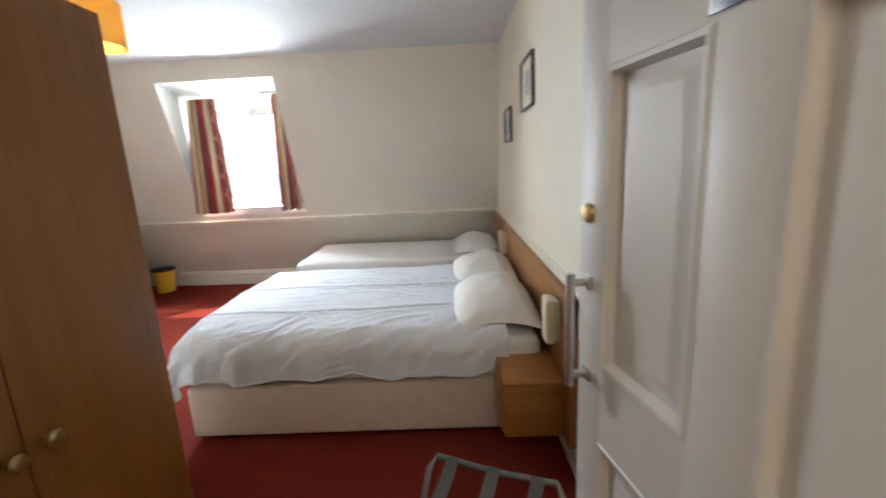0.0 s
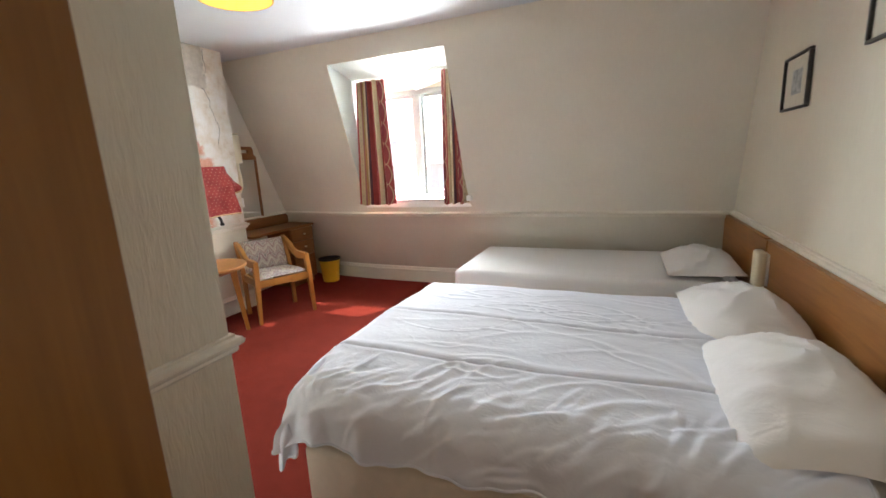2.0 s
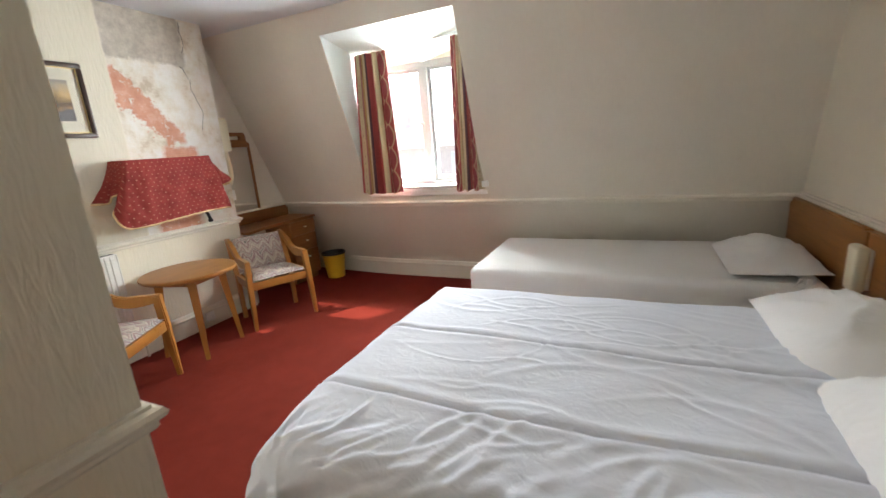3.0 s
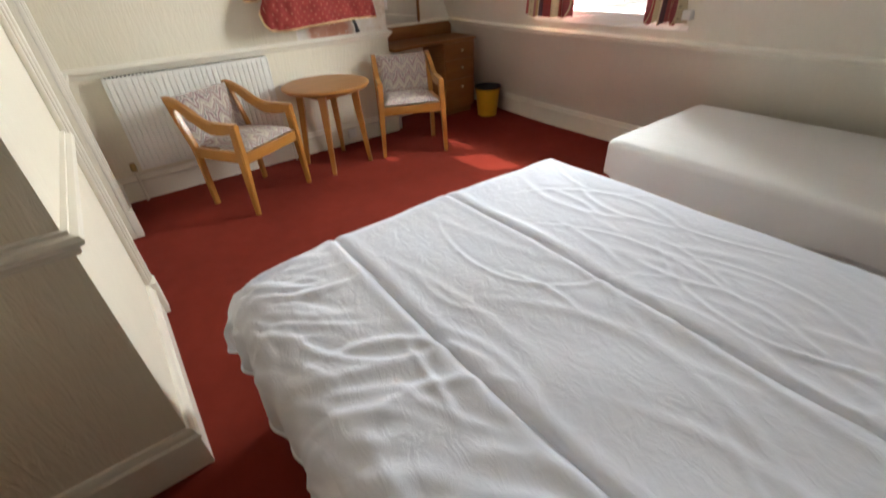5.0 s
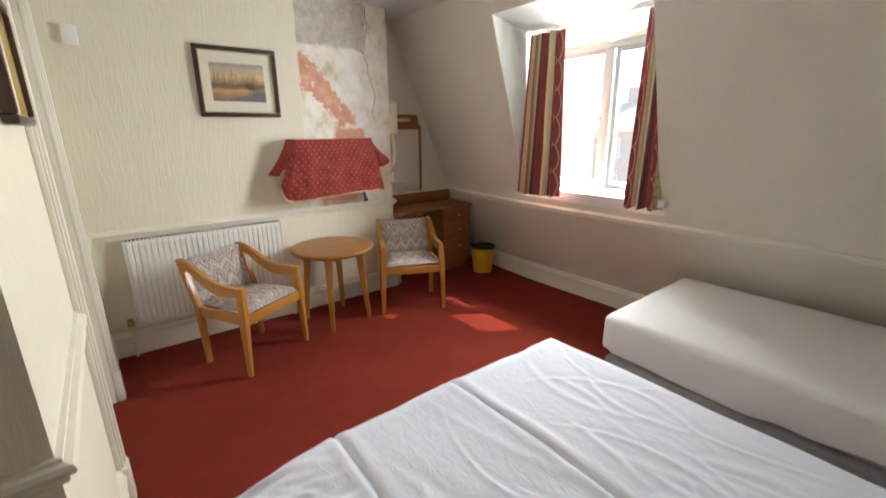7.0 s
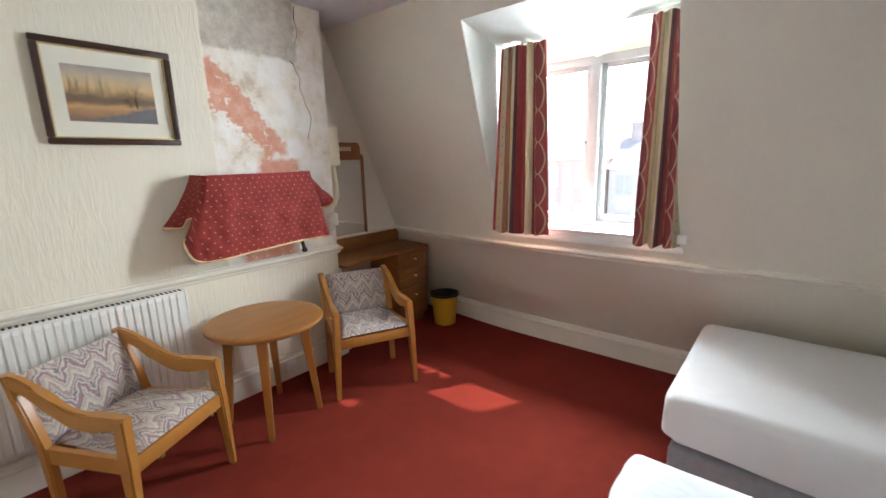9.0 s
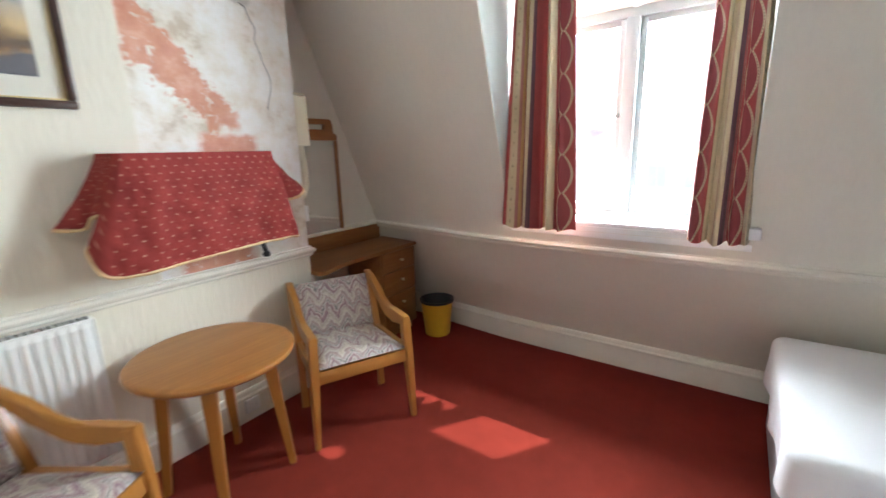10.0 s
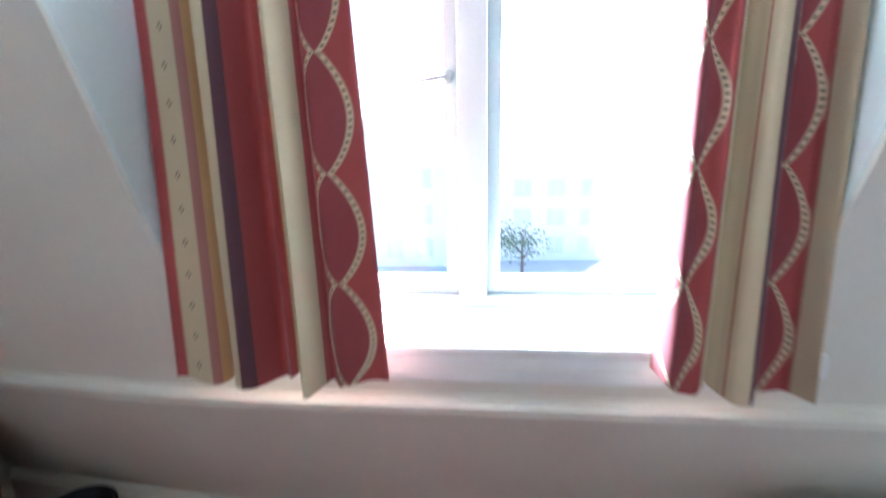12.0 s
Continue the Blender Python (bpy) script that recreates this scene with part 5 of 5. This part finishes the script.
bm, hem = drape()
cloth = part("cloth", bm, M_QUILT, cl, "red cloth with rows of pale motifs")
bm = bmesh.new()
tube(bm, hem, 0.008, 6)
part("piping", bm, M_QUILTTRIM, cloth, "gold piping along the hem")
bm = bmesh.new()
tube(bm, [(XL + 0.02, 3.57, 0.97), (XL + 0.05, 3.575, 0.93), (XL + 0.05, 3.585, 0.895)], 0.012, 10)
lathe(bm, [(0, 0), (0.016, 0.002), (0.02, 0.016), (0.012, 0.03), (0, 0.032)], (XL + 0.05, 3.588, 0.862), 14)
part("bracket_knob", bm, M_BLACK, cl, "black clamp knob under the box")

# crack in the plaster
bm = bmesh.new()
cr = [(3.70, 2.41), (3.69, 2.33), (3.705, 2.26), (3.69, 2.2), (3.68, 2.16)]
cr2 = [(3.63, 2.075), (3.66, 2.06), (3.675, 2.02), (3.70, 1.98), (3.69, 1.92), (3.715, 1.86), (3.745, 1.78), (3.75, 1.70), (3.725, 1.62), (3.715, 1.58)]
for line in (cr, cr2):
    line = [(y + 0.006 * math.sin(37 * z) * (i % 2), z) for i, (y, z) in enumerate(p for a, b in zip(line, line[1:]) for p in (a, ((a[0] + b[0]) / 2 + 0.005 * math.sin(90 * b[1]), (a[1] + b[1]) / 2)))]
    tube(bm, [(XL + 0.0005, y, z) for y, z in line], [0.0030 if i in (1, 2) else 0.0015 for i in range(len(line))], 5)
solid("plaster_crack", bm, M_DARK, "thin dark crack running down the bare plaster", "crack", kind="structure")

# ---- hair dryer, sockets, sensor ----
hd = thing("hair_dryer", (-3.675, YB, 1.42), "ivory wall-mounted hair dryer with a hanging hose", "hair dryer")
part("body", one_box((-3.715, YB + 0.001, 1.42), (-3.64, YB + 0.095, 1.69), 0.012, 3), M_IVORY, hd)
part("cap", one_box((-3.712, YB + 0.010, 1.692), (-3.643, YB + 0.085, 1.705), 0.005), M_IVORY, hd)
part("vent", one_box((-3.70, YB + 0.094, 1.62), (-3.655, YB + 0.0975, 1.655), 0.001), M_DARK, hd)
bm = bmesh.new()
hose = [(-3.68, YB + 0.05, 1.42), (-3.68, YB + 0.055, 1.36), (-3.675, YB + 0.06, 1.28), (-3.672, YB + 0.055, 1.2), (-3.68, YB + 0.035, 1.14), (-3.69, YB + 0.018, 1.10)]
tube(bm, hose, [0.02, 0.021, 0.021, 0.021, 0.018, 0.014], 12)
part("hose", bm, M_IVORY, hd)
so = thing("wall_switch", (-3.66, YB, 1.04), "small white plastic switch on the chimney breast end", "switch")
part("plate", one_box((-3.70, YB + 0.001, 0.995), (-3.635, YB + 0.032, 1.085), 0.004), M_PLASTIC, so)
part("rocker", one_box((-3.675, YB + 0.032, 1.03), (-3.66, YB + 0.037, 1.05), 0.002), M_PLASTIC, so)
so = thing("wall_socket", (XL, 3.41, 0.08), "white plastic socket on the skirting board", "socket")
part("plate", one_box((XL + 0.02, 3.375, 0.05), (XL + 0.035, 3.455, 0.125), 0.004), M_PLASTIC, so)
part("switch_rocker", one_box((XL + 0.035, 3.43, 0.08), (XL + 0.039, 3.44, 0.10), 0.002), M_PLASTIC, so)
se = thing("wall_sensor", (XL, 1.80, 1.95), "small white plastic sensor box high on the wall", "sensor")
part("case", one_box((XL + 0.001, 1.79, 1.93), (XL + 0.03, 1.86, 2.03), 0.006), M_PLASTIC, se)


# ---- curtains ----
def curtain(top, bottom, y, z0, z1, pleats, phase, stripes, smooth, label):
    n_u, n_v = 160, 34
    rows, uvs = [], []
    def at(f, h):
        x0 = bottom[0] + (top[0] - bottom[0]) * h
        x1 = bottom[1] + (top[1] - bottom[1]) * h
        g = f + 0.018 * math.sin(f * 17 + phase)
        amp = 0.048 - 0.015 * h
        for f0, f1 in smooth:
            amp *= 1 - 0.8 * smoothstep(f0 - 0.05, f0 + 0.02, f) * (1 - smoothstep(f1 - 0.02, f1 + 0.05, f))
        s = math.sin(2 * math.pi * pleats * g + phase + 0.6 * math.sin(2 * math.pi * pleats * g + phase))
        yy = y + amp * (s + 0.45 * math.sin(2 * math.pi * pleats * 1.63 * g + 1.0 + phase + 0.9 * h)) + 0.006 * noise.noise(Vector((f * 9, h * 3, phase)))
        xx = x0 + (x1 - x0) * f + 0.008 * math.cos(2 * math.pi * pleats * g + phase)
        return xx, yy + 0.03 * h
    def across(f):
        """The place in the woven repeat of the cloth that shows f of the way across."""
        for f0, f1, u0, u1 in stripes:
            if f <= f1:
                return 0.92 * (u0 + (u1 - u0) * (f - f0) / (f1 - f0))
        return 0.92 * stripes[-1][3]
    run = [across(i / n_u) for i in range(n_u + 1)]
    for k in range(n_v + 1):
        h = k / n_v
        row = []
        for i in range(n_u + 1):
            x, yy = at(i / n_u, h)
            row.append((x, yy, z0 + (z1 - z0) * h + (0.010 * math.sin(i * 0.13 + phase) if k == 0 else 0)))
        rows.append(row)
        uvs.append([(r, (z1 - z0) * h) for r in run])
    bm = bmesh.new()
    sheet(bm, rows, uvs, 0.003)
    c = thing("curtain", ((bottom[0] + bottom[1]) / 2, y, z0), label, "curtain", "window curtains")
    part("cloth", bm, M_CURTAIN, c)
    for i in range(5):
        x = top[0] + (top[1] - top[0]) * (i + 0.5) / 5
        part("hook", one_box((x - 0.004, y + 0.02, z1 - 0.004), (x + 0.004, y + 0.04, z1 + 0.028), 0.001), M_PLASTIC, c)


curtain((-2.69, -2.36), (-2.742, -2.30), 4.575, 0.938, 2.145, 4, 0.5, [(0.0, 0.11, 0.40, 0.50), (0.11, 0.20, 0.13, 0.20), (0.20, 0.34, 0.20, 0.335), (0.34, 0.40, 0.335, 0.386), (0.40, 0.60, 0.386, 0.575), (0.60, 0.72, 0.575, 0.735), (0.72, 1.0, 0.735, 0.998)], [(0.10, 0.30), (0.74, 1.1)], "red, cream and gold striped curtain drawn to the window's side")
curtain((-1.765, -1.575), (-1.785, -1.545), 4.595, 0.938, 2.16, 3, 1.2, [(0.0, 0.24, 0.77, 0.99), (0.24, 0.46, 0.625, 0.735), (0.46, 0.60, 0.345, 0.43), (0.60, 0.87, 0.74, 0.97), (0.87, 1.0, 0.625, 0.735)], [(0.24, 0.44), (0.62, 0.87)], "narrow red, cream and gold striped curtain gathered beside the window")
tr = thing("curtain_track", (-2.14, 4.63, 2.16), "white plastic curtain track under the dormer soffit", "curtain track")
part("track", one_box((DX0 + 0.02, 4.622, 2.163), (DX1 - 0.02, 4.645, 2.185), 0.003), M_PLASTIC, tr)

# ---- pendant lamp ----
pl = thing("pendant_lamp", (-1.69, 2.265, ZC), "yellow drum pendant lampshade hanging from the ceiling, lit", "ceiling lamp")
bm = bmesh.new()
lathe(bm, [(0.148, 2.032), (0.148, 2.235), (0.145, 2.235), (0.145, 2.032), (0.148, 2.032)], (-1.69, 2.265, 0), 48)
part("shade", bm, M_SHADE, pl)
for z in (2.032, 2.235):
    bm = bmesh.new()
    lathe(bm, [(0.1445, z - 0.004), (0.1505, z - 0.004), (0.1505, z + 0.004), (0.1445, z + 0.004), (0.1445, z - 0.004)], (-1.69, 2.265, 0), 48)
    part("shade_ring", bm, M_SHADE, pl)
bm = bmesh.new()
tube(bm, [(-1.69, 2.265, ZC), (-1.69, 2.265, 2.25)], 0.004)
part("flex", bm, M_PLASTIC, pl)
bm = bmesh.new()
lathe(bm, [(0, 0), (0.045, 0), (0.042, -0.02), (0.015, -0.035), (0, -0.035)], (-1.69, 2.265, ZC), 24)
part("ceiling_rose", bm, M_PLASTIC, pl)
bm = bmesh.new()
lathe(bm, [(0, 2.175), (0.02, 2.18), (0.02, 2.25), (0, 2.25)], (-1.69, 2.265, 0), 16)
for k in range(3):
    an = 2 * math.pi * k / 3
    tube(bm, [(-1.69, 2.265, 2.232), (-1.69 + 0.146 * math.cos(an), 2.265 + 0.146 * math.sin(an), 2.232)], 0.002, 5)
part("lamp_holder", bm, M_PLASTIC, pl)

# ---- wardrobe ----
wd = thing("wardrobe", (-1.02, 0.68, 0), "brown veneered two-door wardrobe standing in the entrance passage", "wardrobe")
WX0, WX1, WY0, WY1 = XP + 0.04, -0.780, 0.285, 1.152
part("carcass", one_box((WX0, WY0, 0.0), (WX1 - 0.021, WY1, 1.785), 0.003), M_WARD, wd)
for y0, y1, yk in ((WY0 + 0.002, 0.723, 0.685), (0.727, WY1 - 0.002, 0.766)):
    dr = part("door", one_box((WX1 - 0.020, y0, 0.07), (WX1, y1, 1.783), 0.002), M_WARD, wd)
    bm = bmesh.new()
    lathe(bm, [(0, 0), (0.008, 0), (0.008, 0.010), (0.016, 0.018), (0.019, 0.026), (0.014, 0.034), (0, 0.036)], (0, 0, 0), 18)
    bmesh.ops.transform(bm, matrix=pose(WX1, yk, 0.838, 0, 90, 0), verts=bm.verts[:])
    part("knob", bm, M_BRASS, dr, "small pale round knob")

# ---- entrance door, open ----
HINGE = Vector((0.530, 0.163, 0))
DOOR_TURN = 11.0                        # degrees from straight ahead, towards the passage
dm = pose(*HINGE, 0, 0, 90 + DOOR_TURN)
d1 = thing("door_1", HINGE, "ivory painted panelled entrance door standing open", "door", kind="structure")
BASES[d1.name] = Vector((0, 0, 0))
d1.location = (0, 0, 0)
DW, DH, DT = 0.766, 2.0, 0.04


def door_part(name, bm, mat, parent=d1, lab=""):
    bmesh.ops.transform(bm, matrix=dm, verts=bm.verts[:])
    return part(name, bm, mat, parent, lab)


# local: x along the leaf from the hinge, y out of the visible face, z up
cols = ((0.095, 0.310), (0.425, 0.672))
rows_z = ((0.20, 0.745), (0.920, 1.526), (1.66, 1.90))
xs = [0.0, cols[0][0], cols[0][1], cols[1][0], cols[1][1], DW]
for x0, x1 in ((xs[0], xs[1]), (xs[2], xs[3]), (xs[4], xs[5])):
    door_part("stile", one_box((x0, -DT, 0.008), (x1, 0, DH), 0.0015), M_DOOR)
zs = [0.008, 0.20, 0.745, 0.920, 1.526, 1.66, 1.90, DH]
for x0, x1 in cols:
    for z0, z1 in ((zs[0], zs[1]), (zs[2], zs[3]), (zs[4], zs[5]), (zs[6], zs[7])):
        door_part("rail", one_box((x0, -DT, z0), (x1, 0.0, z1)), M_DOOR)
    for z0, z1 in rows_z:
        bm = bmesh.new()
        # sloping bolection down to a sunk field with a raised middle
        ring = lambda i, y: [bm.verts.new(p) for p in ((x0 + i, y, z0 + i), (x1 - i, y, z0 + i), (x1 - i, y, z1 - i), (x0 + i, y, z1 - i))]
        loops = [ring(0.0, 0.0), ring(0.004, 0.003), ring(0.012, 0.001), ring(0.020, -0.018), ring(0.026, -0.020), ring(0.056, -0.010), ring(0.060, -0.010)]
        for a, b in zip(loops, loops[1:]):
            for k in range(4):
                bm.faces.new((a[k], a[(k + 1) % 4], b[(k + 1) % 4], b[k]))
        bm.faces.new(loops[-1])
        back = ring(0.0, -DT + 0.01)
        bm.faces.new(back[::-1])
        for k in range(4):
            bm.faces.new((loops[0][k], back[k], back[(k + 1) % 4], loops[0][(k + 1) % 4]))
        door_part("door_panel", bm, M_DOOR)
lx = 0.730
bm = bmesh.new()
lathe(bm, [(0, 0), (0.021, 0), (0.021, 0.004), (0.018, 0.008), (0.014, 0.009), (0.014, 0.012), (0, 0.013)], (0, 0, 0), 28)
bmesh.ops.transform(bm, matrix=pose(lx, 0, 1.247, -90, 0, 0), verts=bm.verts[:])
door_part("lock_cylinder", bm, M_BRASS, lab="round brass lock cylinder")
bm = bmesh.new()
hx = 0.728
tube(bm, [(hx, 0.042, 0.858), (hx, 0.042, 1.120)], 0.0095, 14)
for z in (0.884, 1.098):
    tube(bm, [(hx, 0.0, z), (hx, 0.042, z)], 0.009, 12)
    box(bm, (hx - 0.015, 0.0, z - 0.016), (hx + 0.015, 0.006, z + 0.016), 0.002)
door_part("pull_handle", bm, M_CHROME, lab="steel bar pull handle")
sg = door_part("sign", one_box((0.318, 0.0, 1.534), (0.432, 0.004, 1.612), 0.001), M_SIGN, lab="dark blue door sign")
bm = bmesh.new()
for k, w in enumerate((0.085, 0.07, 0.05)):
    z = 1.546 + k * 0.02
    box(bm, (0.325, 0.0042, z), (0.325 + w, 0.005, z + 0.007))
door_part("sign_lettering", bm, M_WHITE, sg)
for z in (0.25, 1.0, 1.75):
    bm = bmesh.new()
    tube(bm, [(0.0, 0.004, z - 0.045), (0.0, 0.004, z + 0.045)], 0.007, 10)
    door_part("hinge", bm, M_CHROME)
bm = bmesh.new()
box(bm, (EX1 - 0.0, 0.0, 0), (EX1 + 0.034, YE + 0.012, 2.06), 0.003)
box(bm, (EX0 - 0.034, 0.0, 0), (EX0, YE + 0.012, 2.06), 0.003)
box(bm, (EX0, 0.0, 2.03), (EX1, YE + 0.012, 2.06), 0.003)
part("door_frame", bm, M_DOOR, d1)

# ---- luggage rack ----
lr = thing("luggage_rack", (0.15, 0.98, 0), "folding steel luggage rack with grey webbing straps", "luggage rack")
A, B = Vector((0.0, 1.20, 0.43)), Vector((0.39, 1.05, 0.43))
off = Vector((-0.12, -0.32, 0))
for p, q, o in ((A, B, off), (A + off, B + off, -off)):
    bm = bmesh.new()
    pf, qf = p + o * 0.98, q + o * 0.98
    pf.z = qf.z = 0.011
    d = (q - p).normalized()
    tube(bm, [pf, p + (pf - p) * 0.06, p + d * 0.02 + Vector((0, 0, 0.004)), (p + q) / 2 + Vector((0, 0, -0.006)), q - d * 0.02 + Vector((0, 0, 0.004)), q + (qf - q) * 0.06, qf], 0.011, 10)
    part("tube_frame", bm, M_TUBE, lr)
    for e in (pf, qf):
        bm = bmesh.new()
        lathe(bm, [(0, 0), (0.014, 0), (0.014, 0.03), (0, 0.03)], (e.x, e.y, 0), 10)
        part("rubber_foot", bm, M_BLACK, lr)
for f in (0.18, 0.5, 0.82):
    p = A + (B - A) * f
    rows = []
    for k in range(9):
        s = k / 8
        c = p + off * s + Vector((0, 0, 0.012 - 0.045 * math.sin(s * math.pi)))
        d = (B - A).normalized() * 0.02
        rows.append([c - d, c + d])
    bm = bmesh.new()
    sheet(bm, rows, None, 0.002)
    part("strap", bm, M_STRAP, lr)

# ---- outside ----
M_GROUND = plain("pale_street_paving", (0.55, 0.54, 0.51), 0.9, vary=0.15, scale=0.4, bump=0.1)
M_RENDER = plain("white_house_render", (0.90, 0.86, 0.78), 0.8, vary=0.05, scale=0.8, bump=0.1)
M_BRICK = plain("pale_brick_house", (0.74, 0.64, 0.56), 0.85, vary=0.12, scale=3.0, bump=0.2)
# slate and house glass are paled to imitate the washed-out glare outdoors
M_SLATE = plain("overexposed_slate_roof", (0.62, 0.60, 0.57), 0.7, vary=0.12, scale=2.0)
M_HOUSEGLASS = plain("overexposed_house_glass", (0.78, 0.77, 0.74), 0.12, vary=0.1, scale=0.5, bump=0)
M_GREENPAINT = plain("green_painted_awning", (0.10, 0.38, 0.24), 0.5)
M_LEAF = plain("street_tree_leaf", (0.07, 0.12, 0.04), 0.7, vary=0.3, scale=4)
M_BARK = plain("street_tree_bark", (0.16, 0.12, 0.09), 0.9, vary=0.2, scale=6)
GZ = -8.0
solid("ground", one_box((-400, 5.6, GZ - 0.3), (400, 900, GZ)), M_GROUND, "pale paved street and ground far below the window", "ground", kind="structure", smooth=False)


def house(x0, x1, y0, depth, eaves, material, floors, bays, label):
    h = thing("house", ((x0 + x1) / 2, y0, GZ), label, "house")
    part("wall", one_box((x0, y0, GZ), (x1, y0 + depth, eaves)), material, h, smooth=False)
    bm = bmesh.new()
    prism(bm, [(y0 - 0.3, eaves + 0.01), (y0 + depth + 0.3, eaves + 0.01), (y0 + depth / 2, eaves + depth * 0.32)], 0, x0 - 0.15, x1 + 0.15)
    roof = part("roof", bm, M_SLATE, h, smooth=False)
    part("chimney", one_box((x0 + 0.5, y0 + depth / 2 - 0.5, eaves + 0.4), (x0 + 1.5, y0 + depth / 2 + 0.5, eaves + depth * 0.32 + 1.2), 0.03), M_BRICK, roof)
    fh = (eaves - GZ) / floors
    bw = (x1 - x0) / bays
    for i in range(floors):
        for j in range(bays):
            cx, z0 = x0 + bw * (j + 0.5), GZ + fh * i + fh * 0.30
            w2, hh = bw * 0.24, fh * 0.52
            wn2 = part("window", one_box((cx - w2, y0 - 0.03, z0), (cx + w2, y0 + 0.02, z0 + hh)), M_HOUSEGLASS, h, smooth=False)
            bm = bmesh.new()
            for a, b in (((cx - w2 - 0.08, y0 - 0.07, z0 - 0.08), (cx - w2, y0 + 0.01, z0 + hh + 0.08)), ((cx + w2, y0 - 0.07, z0 - 0.08), (cx + w2 + 0.08, y0 + 0.01, z0 + hh + 0.08)),
                         ((cx - w2, y0 - 0.07, z0 + hh), (cx + w2, y0 + 0.01, z0 + hh + 0.08)), ((cx - w2, y0 - 0.10, z0 - 0.10), (cx + w2, y0 + 0.01, z0)), ((cx - 0.03, y0 - 0.06, z0), (cx + 0.03, y0 + 0.0, z0 + hh))):
                box(bm, a, b)
            part("frame", bm, M_WHITE, wn2, smooth=False)


house(-34, -22, 34, 8, 0.2, M_RENDER, 3, 4, "white rendered terraced house across the street")
house(-21.8, -13, 36, 8, 1.2, M_BRICK, 3, 3, "pale brick terraced house across the street")
house(-12.8, -3, 37, 8, 0.4, M_RENDER, 3, 4, "white rendered terraced house across the street")
house(-2.8, 8, 39, 8, -0.8, M_RENDER, 3, 4, "white rendered house with a slate roof across the street")
aw = thing("awning", (-6.2, 22, GZ), "green shop awning on a small kiosk in the street", "kiosk")
part("booth", one_box((-7.6, 22, GZ), (-5.0, 24, GZ + 2.4), 0.03), M_RENDER, aw)
bm = bmesh.new()
prism(bm, [(21.2, GZ + 2.3), (24.2, GZ + 2.42), (24.2, GZ + 3.1), (22.0, GZ + 3.1)], 0, -7.8, -4.8)
part("canopy", bm, M_GREENPAINT, aw, "green canopy")


def tree(x, y, h, seed):
    rnd = random.Random(seed)
    t = thing("tree", (x, y, GZ), "small leafy street tree below the window", "tree", "street trees")
    bm = bmesh.new()
    tube(bm, [(0, 0, 0), (0.05, 0.02, h * 0.3), (0.0, 0.06, h * 0.6), (0.04, 0.0, h * 0.85)], [0.14, 0.11, 0.07, 0.03], 8)
    for k in range(7):
        an, z = rnd.uniform(0, 6.28), h * rnd.uniform(0.35, 0.7)
        tube(bm, [(0, 0, z), (math.cos(an) * h * 0.14, math.sin(an) * h * 0.14, z + h * 0.12), (math.cos(an) * h * 0.24, math.sin(an) * h * 0.24, z + h * 0.2)], [0.05, 0.035, 0.012], 6)
    part("trunk", bm, M_BARK, t, local=True)
    verts, faces = [], []
    for k in range(520):
        an, el, r = rnd.uniform(0, 6.28), rnd.gauss(0, 0.6), rnd.random() ** 0.4
        lump = 1 + 0.35 * math.sin(3 * an + seed) * math.cos(2 * el)
        c = Vector((math.cos(an) * math.cos(el), math.sin(an) * math.cos(el), math.sin(el) * 0.9)) * (h * 0.33 * r * lump) + Vector((0, 0, h * 0.68))
        e = Euler((rnd.uniform(0, 6), rnd.uniform(0, 6), 0)).to_matrix()
        s = rnd.uniform(0.06, 0.12)
        i = len(verts)
        verts += [tuple(c + e @ Vector(q) * s) for q in ((-1, 0, 0), (0, -0.5, 0.1), (1, 0, 0), (0, 0.5, 0.1))]
        faces.append((i, i + 1, i + 2, i + 3))
    me = bpy.data.meshes.new("crown")
    me.from_pydata(verts, [], faces)
    me.materials.append(M_LEAF)
    ob = new("crown", me)
    ob.parent = t


tree(-1.4, 31, 5.4, 3)
tree(0.6, 32, 4.6, 8)
